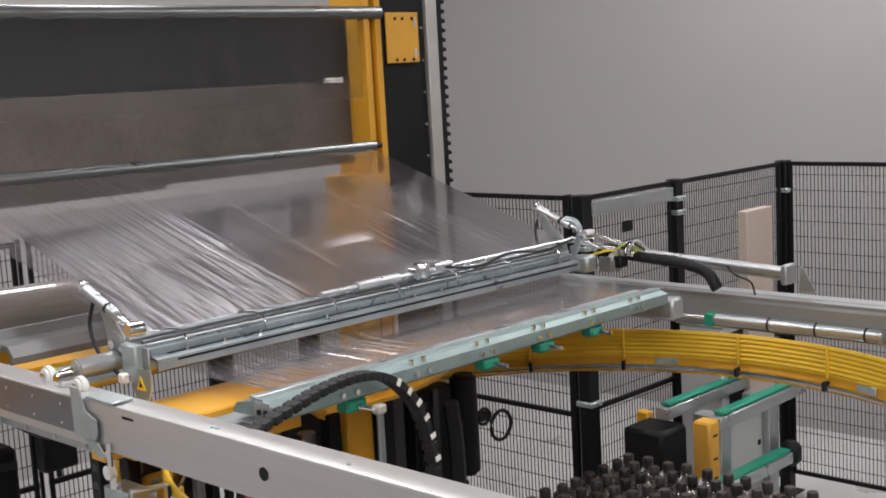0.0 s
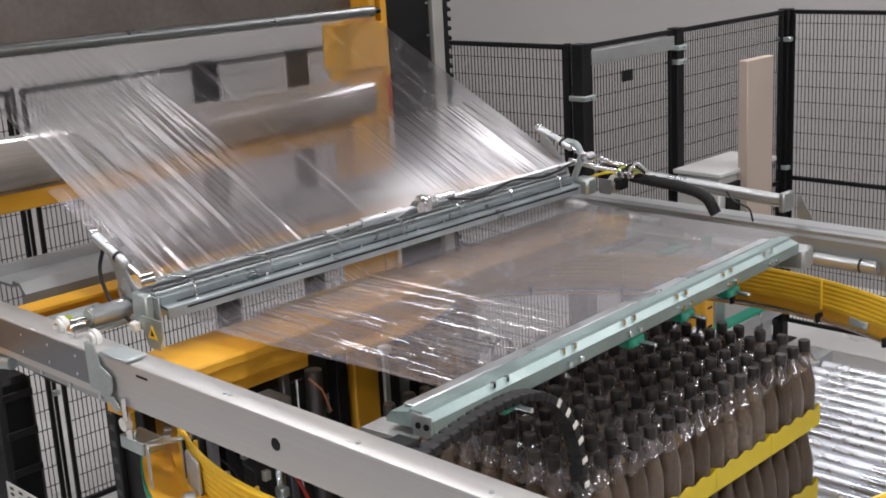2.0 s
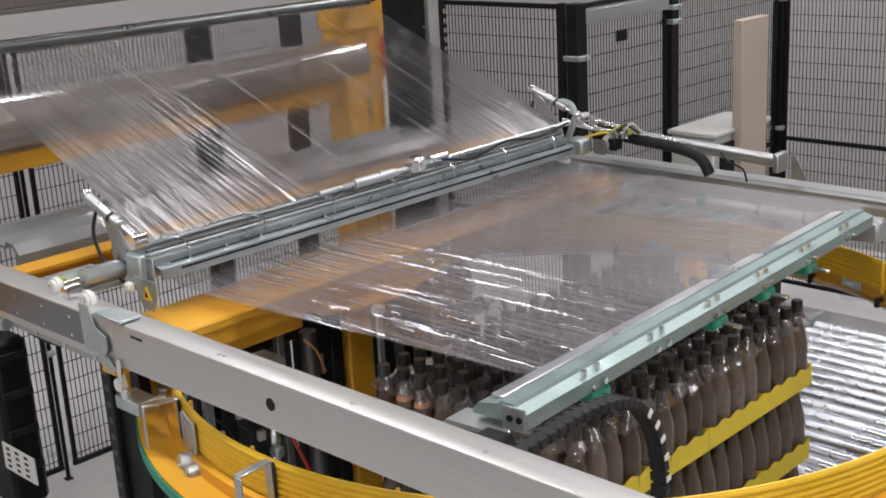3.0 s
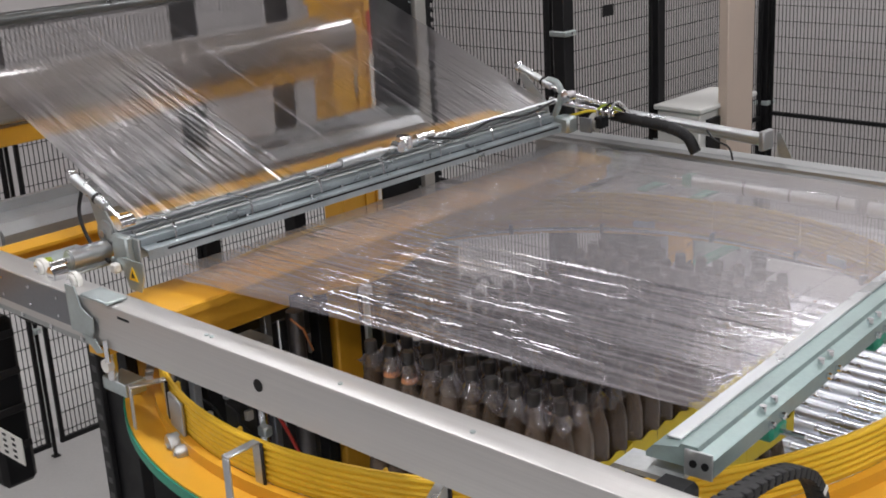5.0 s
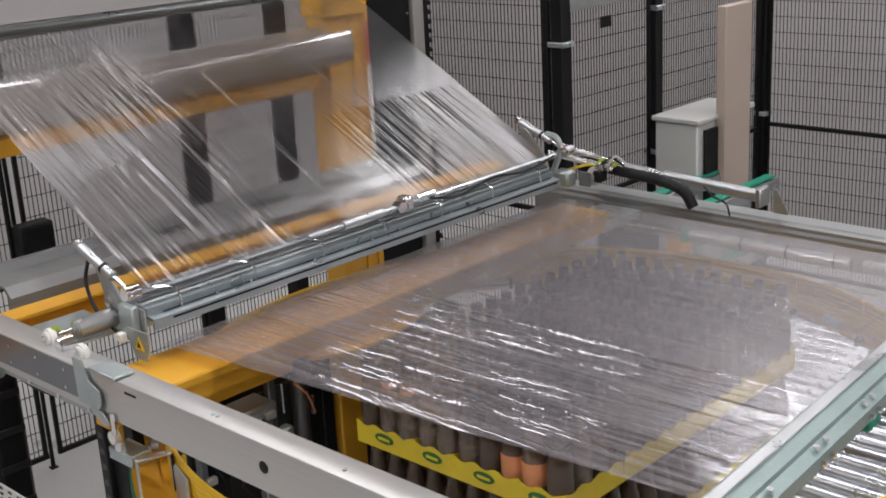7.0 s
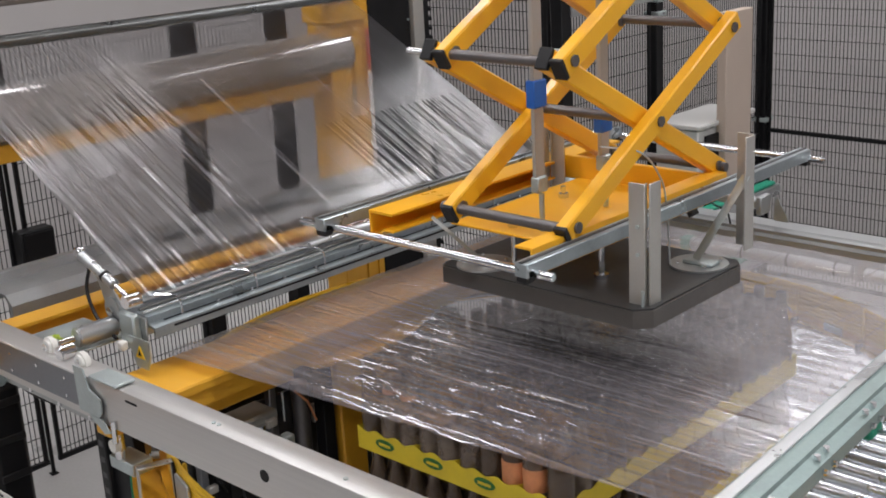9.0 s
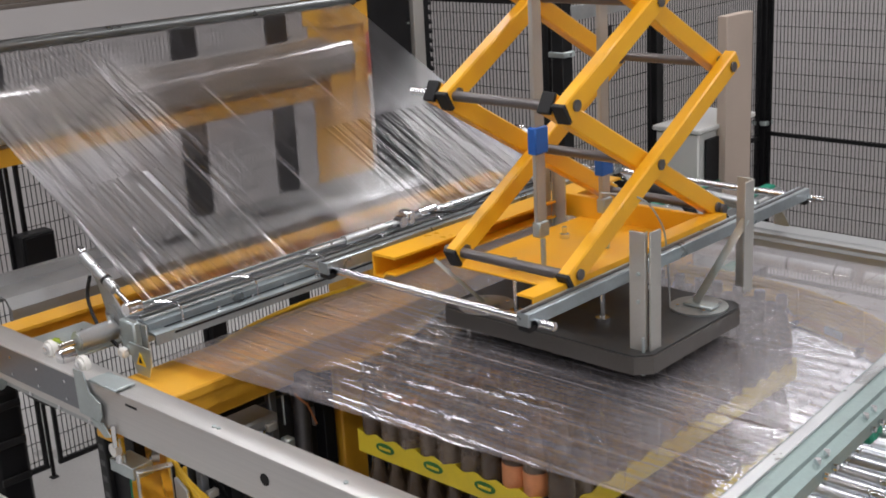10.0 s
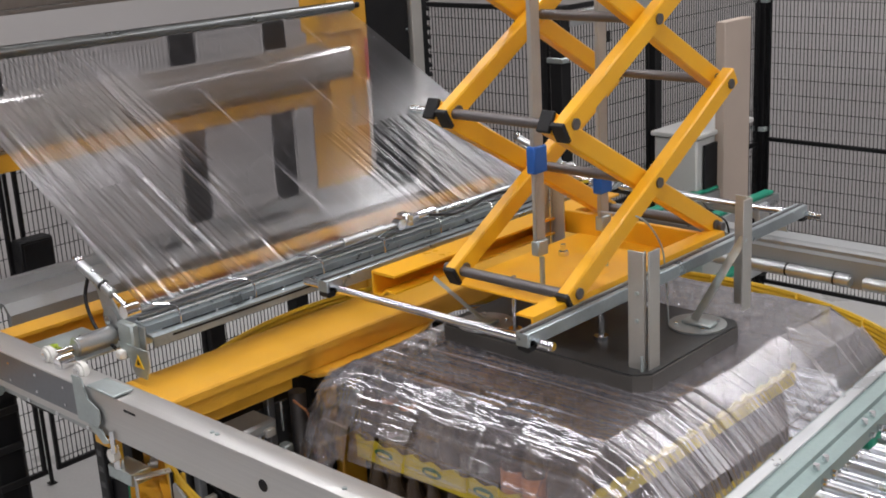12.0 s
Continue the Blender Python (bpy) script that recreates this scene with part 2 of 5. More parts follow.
def profile(points, axis, a0, a1, bm=None, closed=True):
    """A section of (u, v) points swept straight along x (u=y, v=z) or y (u=x, v=z)."""
    own = bmesh.new()
    at = (lambda a, u, v: (a, u, v)) if axis == "x" else ((lambda a, u, v: (u, a, v)) if axis == "y" else (lambda a, u, v: (u, v, a)))
    ends = [[own.verts.new(at(a, u, v)) for u, v in points] for a in (a0, a1)]
    n = len(points)
    for i in range(n if closed else n - 1):
        j = (i + 1) % n
        own.faces.new((ends[0][i], ends[0][j], ends[1][j], ends[1][i]))
    if closed:
        own.faces.new(ends[0])
        own.faces.new(ends[1][::-1])
    return merged(bm, own)


def sweep(path, r, seg=10, bm=None, flat=1.0):
    """A round (or flattened) hose along a path of points."""
    own = bmesh.new()
    path = [Vector(p) for p in path]
    rings = []
    for i, p in enumerate(path):
        d = (path[min(i + 1, len(path) - 1)] - path[max(i - 1, 0)]).normalized()
        side = d.cross(Vector((0, 0, 1)))
        side = side.normalized() if side.length > 0.05 else Vector((1, 0, 0))
        up = side.cross(d)
        rings.append([own.verts.new(p + side * r * math.cos(a) + up * r * flat * math.sin(a)) for a in [2 * math.pi * k / seg for k in range(seg)]])
    for a, b in zip(rings, rings[1:]):
        for k in range(seg):
            own.faces.new((a[k], a[(k + 1) % seg], b[(k + 1) % seg], b[k]))
    own.faces.new(rings[0][::-1])
    own.faces.new(rings[-1])
    return merged(bm, own)


def smooth_path(points, n=8):
    """Catmull-Rom through the points."""
    pts = [Vector(p) for p in points]
    pts = [2 * pts[0] - pts[1]] + pts + [2 * pts[-1] - pts[-2]]
    out = []
    for a, b, c, d in zip(pts, pts[1:], pts[2:], pts[3:]):
        for k in range(n):
            t = k / n
            out.append(0.5 * (2 * b + (c - a) * t + (2 * a - 5 * b + 4 * c - d) * t * t + (3 * b - a - 3 * c + d) * t ** 3))
    return out + [pts[-2]]


def lathe(points, seg=14, bm=None):
    own = bmesh.new()
    rings = [[own.verts.new((r * math.cos(2 * math.pi * k / seg), r * math.sin(2 * math.pi * k / seg), z)) for k in range(seg)] for r, z in points]
    for a, b in zip(rings, rings[1:]):
        for k in range(seg):
            own.faces.new((a[k], a[(k + 1) % seg], b[(k + 1) % seg], b[k]))
    own.faces.new(rings[0][::-1])
    own.faces.new(rings[-1])
    return merged(bm, own)


def ring_band(cx, cy, r0, r1, z0, z1, a0=0.0, a1=360.0, seg=120, bm=None):
    """A flat-sided ring, or an arc of one, between two radii and two heights."""
    own = bmesh.new()
    full = a1 - a0 >= 360
    n = seg if full else seg + 1
    loops = []
    for k in range(n):
        a = radians(a0 + (a1 - a0) * k / seg)
        c, s = math.cos(a), math.sin(a)
        loops.append([own.verts.new((cx + r * c, cy + r * s, z)) for r, z in ((r0, z0), (r1, z0), (r1, z1), (r0, z1))])
    for k in range(seg):
        p, q = loops[k], loops[(k + 1) % n]
        for i in range(4):
            own.faces.new((p[i], p[(i + 1) % 4], q[(i + 1) % 4], q[i]))
    if not full:
        own.faces.new(loops[0])
        own.faces.new(loops[-1][::-1])
    return merged(bm, own)


def ring_tube(cx, cy, r, z, thick, seg=120, sides=8, bm=None):
    own = bmesh.new()
    loops = [[own.verts.new((cx + (r + thick * math.cos(b)) * math.cos(a), cy + (r + thick * math.cos(b)) * math.sin(a), z + thick * math.sin(b)))
              for b in [2 * math.pi * j / sides for j in range(sides)]] for a in [2 * math.pi * k / seg for k in range(seg)]]
    for k in range(seg):
        p, q = loops[k], loops[(k + 1) % seg]
        for i in range(sides):
            own.faces.new((p[i], p[(i + 1) % sides], q[(i + 1) % sides], q[i]))
    return merged(bm, own)


# ---- hall ----
def hall():
    tagged(part("floor", box(-9.0, 8.3, -8.3, 8.9, -0.2, 0.0, bevel=0), CONCRETE), "light grey polished concrete hall floor", "floor", kind="structure")
    tagged(part("wall_west", box(-9.0, -8.7, -8, 8.9, 0, 7.0, bevel=0), WALL), "plain light grey painted hall wall", "wall", kind="structure")
    tagged(part("wall_north", box(-8.7, 8, 8.6, 8.9, 0, 7.0, bevel=0), WALL), "plain light grey painted hall wall", "wall", kind="structure")
    tagged(part("wall_east", box(8, 8.3, -8, 8.9, 0, 7.0, bevel=0), WALL), "plain light grey painted hall wall", "wall", kind="structure")
    tagged(part("wall_south", box(-9.0, 8.3, -8.3, -8, 0, 7.0, bevel=0), WALL), "plain light grey painted hall wall", "wall", kind="structure")
    tagged(part("ceiling", box(-9.0, 8.3, -8.3, 8.9, 7.0, 7.2, bevel=0), CEILING), "pale hall ceiling", "ceiling", kind="structure")
    for x, y, watts in LAMP_ROWS:
        lamp = thing("ceiling_light", "long white strip light hung below the hall ceiling", "ceiling light", pose(x, y, LAMP_Z), "hall strip lights")
        part("housing", box(-1.8, 1.8, -0.14, 0.14, 0.03, 0.12), WHITE, lamp)
        part("diffuser", box(-1.75, 1.75, -0.11, 0.11, 0.0, 0.028, bevel=0.008), TUBE_GLOW, lamp)
        for sy in (-1.2, 1.2):
            part("hanger", rod((sy, 0, 0.12), (sy, 0, 7.0 - LAMP_Z), 0.006, 8), GALV, lamp)
        data = bpy.data.lights.new("strip", "AREA")
        data.shape, data.size, data.size_y, data.energy, data.color = "RECTANGLE", 3.5, 0.5, watts, (0.99, 0.96, 0.985)
        ob = new("strip", data)
        ob.parent = lamp
        ob.location = (0, 0, -0.02)


hall()

FENCE_TOP = 2.2


def wire(bm, p, q, h=0.0018):
    """A thin square wire, upright or along one axis."""
    box(min(p[0], q[0]) - h, max(p[0], q[0]) + h, min(p[1], q[1]) - h, max(p[1], q[1]) + h, min(p[2], q[2]) - h, max(p[2], q[2]) + h, bevel=0, bm=bm)


def fence_panel(p, q, rail=None, z0=0.15, pitch=0.025, grey_bar=False):
    """A black wire-mesh guard panel between two points of the floor."""
    p, q = Vector(p), Vector(q)
    run = (q - p).length
    d = (q - p) / run
    ob = thing("safety_fence", "black welded wire mesh machine guard panel", "safety fence", None, "machine guard panels")
    top = FENCE_TOP
    at = lambda s, z: (p.x + d.x * s, p.y + d.y * s, z)
    bm = bmesh.new()
    n = int(run / pitch)
    for k in range(1, n):
        wire(bm, at(k * run / n, z0), at(k * run / n, top))
    for k in range(1, int((top - z0) / 0.1) + 1):
        z = top - 0.07 - (k - 1) * 0.1
        if z > z0:
            wire(bm, at(0.02, z), at(run - 0.02, z), 0.0017)
    part("wire_mesh", bm, BLACK, ob)
    for z in (top, z0) + ((rail,) if rail else ()):
        part("rail", beam_between(at(0.0, z), at(run, z), 0.022, 0.026), BLACK, ob)
    for s in (0.012, run - 0.012):
        part("stile", beam_between(at(s, z0), at(s, top), 0.02, 0.02), BLACK, ob)
    if grey_bar:
        part("door_track", beam_between(at(0.0, top - 0.06), at(run, top - 0.06), 0.05, 0.075), PLATE, ob, "grey steel door track along the top")
        part("sign", box(-3.93, -3.925, p.y + 0.24, p.y + 0.34, 1.985, 2.045), BLACK, ob)
    return ob


def beam_between(p, q, w, h):
    """A square bar between two points, w across and h high."""
    p, q = Vector(p), Vector(q)
    d = q - p
    if abs(d.z) > 0.5 * d.length:
        return box(p.x - w / 2, p.x + w / 2, p.y - h / 2, p.y + h / 2, min(p.z, q.z), max(p.z, q.z), bevel=0.002)
    bm = box(0, d.length, -w / 2, w / 2, -h / 2, h / 2, bevel=0.002)
    return turned(bm, Matrix.Translation(p) @ Matrix.Rotation(math.atan2(d.y, d.x), 4, "Z"))


def fence_post(x, y, top=FENCE_TOP + 0.012, w=0.06, clips=(2.03,)):
    ob = thing("fence_post", "black square steel fence post with grey mesh clips", "fence post", pose(x, y, 0), "machine guard posts")
    part("post", box(-w / 2, w / 2, -w / 2, w / 2, 0.006, top), BLACK, ob)
    part("foot_plate", box(-w * 1.1, w * 1.1, -w * 1.1, w * 1.1, 0, 0.008), BLACK, ob)
    part("cap", box(-w / 2 - 0.002, w / 2 + 0.002, -w / 2 - 0.002, w / 2 + 0.002, top, top + 0.008), RUBBER, ob)
    for z in clips:
        part("clip", box(-w / 2 - 0.012, w / 2 + 0.02, -w / 2 - 0.014, w / 2 + 0.008, z - 0.014, z + 0.014, bevel=0.004), GALV, ob, "zinc mesh clip")
        part("screw", rod((w / 2 + 0.018, 0, z), (w / 2 + 0.026, 0, z), 0.008, 8), CHROME, ob)
    return ob


def fences():
    XB, YA, YC, XD = -3.964, 5.09, 7.208, -5.46
    fence_panel((XD + 0.04, YA, 0), (XB - 0.1, YA, 0), 1.02)
    fence_panel((XB, YA + 0.06, 0), (XB, 5.91, 0), 1.06, grey_bar=True)
    fence_panel((XB, 6.01, 0), (XB, YC - 0.04, 0), 1.1)
    fence_panel((XB + 0.04, YC, 0), (-2.0, YC, 0), 1.13)
    fence_panel((-1.9, YC, 0), (0.4, YC, 0), 1.13)
    fence_panel((XD, 1.2, 0), (XD, 2.69, 0), 1.02, z0=0.085)
    fence_panel((XD, 2.745, 0), (XD, 3.75, 0), 1.02, z0=0.085)
    fence_panel((XD, 3.83, 0), (XD, YA - 0.04, 0), 1.02, z0=0.085)
    for x, y, w, clips in ((XB, YA, 0.075, (1.94, 1.1)), (XB, 5.96, 0.07, (2.11, 2.03, 1.2)), (XB, YC, 0.075, (2.03, 1.2)), (XD, YA, 0.06, (1.9,)),
                           (-1.95, YC, 0.075, (2.0,)), (XD - 0.02, 2.717, 0.018, (0.7,)), (XD, 3.79, 0.1, (1.9,)), (XD, 1.15, 0.06, (1.9,)), (XB - 0.09, YA, 0.03, ())):
        fence_post(x, y, w=w, clips=clips)
    for y in (4.37, 4.755):
        fence_post(XD + 0.06, y, w=0.09, clips=())


fences()


# ---- film dispenser on its stand ----
def dispenser():
    st = thing("film_dispenser", "yellow steel film dispenser stand with rollers and film reel", "film dispenser", pose(0, 0, 0))
    c = [(-4.66, 4.045), (-4.42, 4.045), (-4.42, 4.075), (-4.6, 4.075), (-4.6, 4.12), (-4.42, 4.12), (-4.42, 4.155), (-4.66, 4.155)]
    part("column", profile(c, "z", 0.0, 4.0), YELLOW, st, "yellow painted steel channel column")
    part("inner_strip", box(-4.59, -4.44, 4.09, 4.105, 2.3, 4.0), YELLOW, st)
    part("lower_box", box(-4.6, -4.40, 3.89, 4.12, 2.2, 2.42), YELLOW, st)
    part("lower_column", box(-4.58, -4.43, 3.90, 4.125, 0.0, 2.2), YELLOW, st)
    part("foot", box(-4.8, -4.25, 3.75, 4.15, 0, 0.02), YELLOW, st)
    plate = part("bracket_plate", box(-4.412, -4.402, 4.175, 4.395, 2.95, 3.195), YELLOW, st, "yellow bracket plate with bolt holes")
    for y in (4.235, 4.285, 4.35):
        for z in (2.965, 3.165):
            part("hole", rod((-4.403, y, z), (-4.3985, y, z), 0.008, 10), BLACK, plate)
    for z in (2.97, 3.12):
        part("slot", box(-4.403, -4.3985, 4.363, 4.377, z, z + 0.05), GALV, plate)
    # rollers and reel run along y
    part("top_roller", rod((-4.43, 1.2, 3.195), (-4.43, 4.16, 3.195), 0.032, 24, cap=0.004), STEEL, st, "steel top roller")
    global DANCER_ROLLER
    DANCER_ROLLER = part("guide_roller", rod((-4.40, 1.2, 0.012), (-4.40, 4.05, -0.012), 0.026, 24, cap=0.004), STEEL, st, "dark steel dancer roller")
    part("roller_tip", rod((-4.40, 4.051, -0.012), (-4.40, 4.09, -0.012), 0.014, 12), BLACK, DANCER_ROLLER)
    part("reel_core", rod((-4.5, 1.1, 2.05), (-4.5, 4.13, 2.05), 0.04, 20), PLATE, st)
    part("reel", rod((-4.5, 1.15, 2.05), (-4.5, 4.04, 2.05), 0.105, 40, cap=0.006), REEL, st, "wound reel of clear stretch film")
    part("reel_hub", rod((-4.5, 4.035, 2.05), (-4.5, 4.06, 2.05), 0.07, 24), WHITE, st)
    part("reel_beam", box(-4.57, -4.47, 1.0, 3.90, 1.865, 1.938), YELLOW, st, "yellow cross beam under the reel")
    part("cover", box(-4.56, -4.54, 1.0, 4.035, 2.876, 3.22), DARKCOVER, st, "dark charcoal cover sheet")
    part("lower_cover", box(-4.56, -4.54, 1.0, 4.035, 2.475, 2.875), SMOKE, st, "grey brown cover sheet")
    part("lower_lip", box(-4.563, -4.537, 1.0, 2.95, 2.455, 2.473), SMOKE, st)
    part("sensor", box(-4.50, -4.45, 3.84, 3.92, 2.87, 2.895), WHITE, st, "small white sensor")
    part("hang_film", hang_film(), FILM_HANG, st, "clear film hanging between two rollers")
    part("red_strip", box(-4.425, -4.415, 4.128, 4.152, 1.95, 2.15), RED, st)
    part("white_strip", box(-4.425, -4.415, 4.128, 4.152, 1.2, 1.94), WHITE, st)
    part("label_plate", box(-4.43, -4.424, 4.03, 4.07, 1.75, 1.88), PLATE, st)


def hang_film():
    bm = bmesh.new()
    cols, rows = 90, 6
    g = [[bm.verts.new((-4.405 + 0.012 * noise.noise((y * 9, r * 0.4, 3)), y, 3.19 - 0.40 * r / rows)) for r in range(rows + 1)] for y in [1.25 + 2.75 * c / cols for c in range(cols + 1)]]
    for a, b in zip(g, g[1:]):
        for r in range(rows):
            bm.faces.new((a[r], a[r + 1], b[r + 1], b[r]))
    return bm


REEL = surface("wound clear film", (0.27, 0.25, 0.23), 0.14, 0.0, 0.2, 2.0, 0.02, 12, (14, 0.6, 14), 0.05, coat=0.8)
dispenser()


def mast():
    st = thing("lift_mast", "black steel lift mast with a grey guide strip and toothed rack", "lift mast", pose(0, 0, 0))
    part("mast", box(-4.70, -4.42, 4.16, 4.45, 0, 4.2, bevel=0.006), BLACK, st)
    for z in np.arange(0.4, 4.1, 0.16):
        part("bolt", rod((-4.421, 4.43, z), (-4.413, 4.43, z), 0.006, 8), GALV, st)
    part("guide_strip", box(-4.44, -4.40, 4.455, 4.53, 0, 4.2), DULL, st, "dull grey steel guide strip")
    part("rack_body", box(-4.50, -4.42, 4.535, 4.585, 0, 4.2), BLACK, st)
    teeth = bmesh.new()
    for k in range(88):
        z = 0.02 + k * 0.048
        profile([(-4.46, z), (-4.42, z + 0.004), (-4.42, z + 0.02), (-4.46, z + 0.036)], "y", 4.586, 4.606, bm=teeth)
    part("rack_teeth", teeth, BLACK, st)
    part("foot", box(-4.8, -4.3, 4.16, 4.65, 0.0, 0.021), BLACK, st)


mast()


# ---- load of bottles on its pallet ----
LX0, LX1, LY0, LY1, PITCH = -2.63, -1.825, 2.31, 3.595, 0.0805
ROLLER_TOP = 0.476
TIERS = (0.622, 0.897, 1.172)


def bottle_mesh(seg):
    pts = [(0.032, 0.0), (0.0375, 0.004), (0.0388, 0.02), (0.0388, 0.135), (0.0365, 0.155), (0.030, 0.182), (0.0235, 0.208), (0.0185, 0.232), (0.0165, 0.255), (0.0165, 0.278), (0.0178, 0.28), (0.0178, 0.29), (0.0155, 0.292)]
    return lathe(pts, seg)


def load():
    pallet = thing("pallet", "wooden euro pallet on the roller conveyor", "pallet", pose(0, 0, 0))
    for x in (LX0 + 0.05, (LX0 + LX1) / 2, LX1 - 0.05):
        part("runner", box(x - 0.05, x + 0.05, LY0, LY1, ROLLER_TOP, ROLLER_TOP + 0.022), WOOD, pallet)
        for y in (LY0 + 0.07, (LY0 + LY1) / 2, LY1 - 0.07):
            part("block", box(x - 0.05, x + 0.05, y - 0.07, y + 0.07, ROLLER_TOP + 0.022, ROLLER_TOP + 0.1), WOOD, pallet)
    for k in range(7):
        y = LY0 + 0.06 + k * (LY1 - LY0 - 0.12) / 6
        part("deck_board", box(LX0, LX1, y - 0.055, y + 0.055, ROLLER_TOP + 0.1, ROLLER_TOP + 0.144), WOOD, pallet)
    nx, ny = 10, 16
    px, py = (LX1 - LX0) / nx, (LY1 - LY0) / ny
    glass = to_mesh(bottle_mesh(14), "bottle", BOTTLE)
    cap = to_mesh(lathe([(0.0190, 0.258), (0.0196, 0.261), (0.0192, 0.292), (0.0165, 0.2965)], 14), "cap", CAPS)
    paper = to_mesh(lathe([(0.0390, 0.06), (0.0394, 0.061), (0.0394, 0.128), (0.0390, 0.129)], 14), "label_band", ORANGE)
    foil = to_mesh(lathe([(0.0262, 0.199), (0.0266, 0.200), (0.0222, 0.215), (0.0216, 0.216)], 12), "neck_label", ORANGE)
    rng = random.Random(4)
    for i in range(nx):
        for j in range(ny):
            x, y = LX0 + (i + 0.5) * px, LY0 + (j + 0.5) * py
            z = TIERS[2] + rng.uniform(-0.003, 0.004)
            b = new("bottle", glass)
            b.matrix_basis = pose(x + rng.uniform(-0.002, 0.002), y + rng.uniform(-0.002, 0.002), z, rng.uniform(-1.2, 1.2), rng.uniform(-1.2, 1.2), rng.uniform(0, 360))
            tagged(b, "brown glass bottle with a wide black cap in a tray", "bottle", "bottles on the pallet load")
            k = new("cap", cap)
            k.parent = b
            if j == 0 and i in (1, 2, 7, 8):
                for me in ((foil,) if i < 5 else (paper,)):
                    p = new(me.name, me)
                    p.parent = b
                    tagged(p, "orange paper label")
    # the lower layers show their outer rows alone
    lower = bmesh.new()
    for tz in TIERS[:2]:
        for i in range(nx):
            for j in range(ny):
                if i in (0, nx - 1) or j in (0, ny - 1):
                    own = bottle_mesh(10)
                    bmesh.ops.transform(own, matrix=Matrix.Translation((LX0 + (i + 0.5) * px, LY0 + (j + 0.5) * py, tz)), verts=own.verts)
                    merged(lower, own)
        box(LX0 + px, LX1 - px, LY0 + py, LY1 - py, tz, tz + 0.2, bevel=0, bm=lower)
    tagged(part("bottles", lower, BOTTLE), "rows of brown glass bottles in lower layers", "bottles", kind="stuff")
    for tz in TIERS:
        i0 = 0
        for wide in (3, 2, 3, 2):
            for j0 in range(0, ny, 4):
                x0, x1, y0, y1 = LX0 + i0 * px, LX0 + (i0 + wide) * px, LY0 + j0 * py, LY0 + (j0 + 4) * py
                tray = thing("tray", "yellow printed cardboard tray holding brown bottles", "cardboard tray", pose(0, 0, 0), "trays of the pallet load")
                bm = bmesh.new()
                box(x0 + 0.001, x1 - 0.001, y0 + 0.001, y1 - 0.001, tz - 0.006, tz - 0.001, bevel=0, bm=bm)
                part("tray_floor", bm, CARD, tray)
                for b in ((x0, x1, y0 - 0.001, y0 + 0.0012), (x0, x1, y1 - 0.0022, y1 - 0.001), (x0, x0 + 0.002, y0 + 0.0025, y1 - 0.003), (x1 - 0.002, x1, y0 + 0.0025, y1 - 0.003)):
                    part("tray_side", wavy_side(*b, tz - 0.004, tz + 0.07), CARD, tray)
                if tz == TIERS[2]:
                    part("shrink_wrap", pack_wrap(x0, x1, y0, y1, tz, px, py), WRAP, tray, "clear crumpled shrink wrap over the bottle necks")
                if j0 == 0:
                    xm = (x0 + x1) / 2
                    oval = rod((xm, y0 - 0.004, tz + 0.036), (xm, y0 - 0.0012, tz + 0.036), 0.026, 24)
                    turned(oval, Matrix.Translation((xm, 0, tz + 0.036)) @ Matrix.Diagonal((1.5, 1, 0.62, 1)) @ Matrix.Translation((-xm, 0, -tz - 0.036)))
                    part("printed_oval", oval, PRINT, tray, "dark green printed oval")
                    part("printed_bar", box(xm - 0.024, xm + 0.024, y0 - 0.0052, y0 - 0.0042, tz + 0.031, tz + 0.04, bevel=0), CARD, tray)
            i0 += wide


def pack_wrap(x0, x1, y0, y1, tz, px, py):
    """Thin shrunk film that sags between the necks of one pack."""
    bm = bmesh.new()
    nx, ny = max(8, int((x1 - x0) / 0.008)), max(8, int((y1 - y0) / 0.008))
    g = []
    for i in range(nx + 1):
        x = x0 + (x1 - x0) * i / nx
        g.append([])
        for j in range(ny + 1):
            y = y0 + (y1 - y0) * j / ny
            u, v = (x - LX0) / px % 1 - 0.5, (y - LY0) / py % 1 - 0.5
            near = max(0.0, 1 - math.hypot(u, v) / 0.55)
            z = tz + 0.215 + 0.075 * near + 0.022 * noise.noise((x * 24, y * 24, 7)) + 0.012 * abs(noise.noise((x * 60, y * 55, 3)))
            g[-1].append(bm.verts.new((x, y, min(z, tz + 0.272))))
    for a, b in zip(g, g[1:]):
        for j in range(ny):
            bm.faces.new((a[j], b[j], b[j + 1], a[j + 1]))
    return bm


def wavy_side(x0, x1, y0, y1, z0, z1):
    """A thin card wall whose upper edge dips between the bottles."""
    bm = bmesh.new()
    long_x = (x1 - x0) > (y1 - y0)
    n = 24
    run = (x1 - x0) if long_x else (y1 - y0)
    rows = []
    for k in range(n + 1):
        s = run * k / n
        top = z1 - 0.012 * (0.5 - 0.5 * math.cos(2 * math.pi * s / PITCH)) * (0.0 if k in (0, n) else 1.0)
        ends = ((x0 + s, y0), (x0 + s, y1)) if long_x else ((x0, y0 + s), (x1, y0 + s))
        rows.append([bm.verts.new((*ends[0], z0)), bm.verts.new((*ends[1], z0)), bm.verts.new((*ends[1], top)), bm.verts.new((*ends[0], top))])
    for p, q in zip(rows, rows[1:]):
        for i in range(4):
            bm.faces.new((p[i], p[(i + 1) % 4], q[(i + 1) % 4], q[i]))
    bm.faces.new(rows[0])
    bm.faces.new(rows[-1][::-1])
    return bm


load()


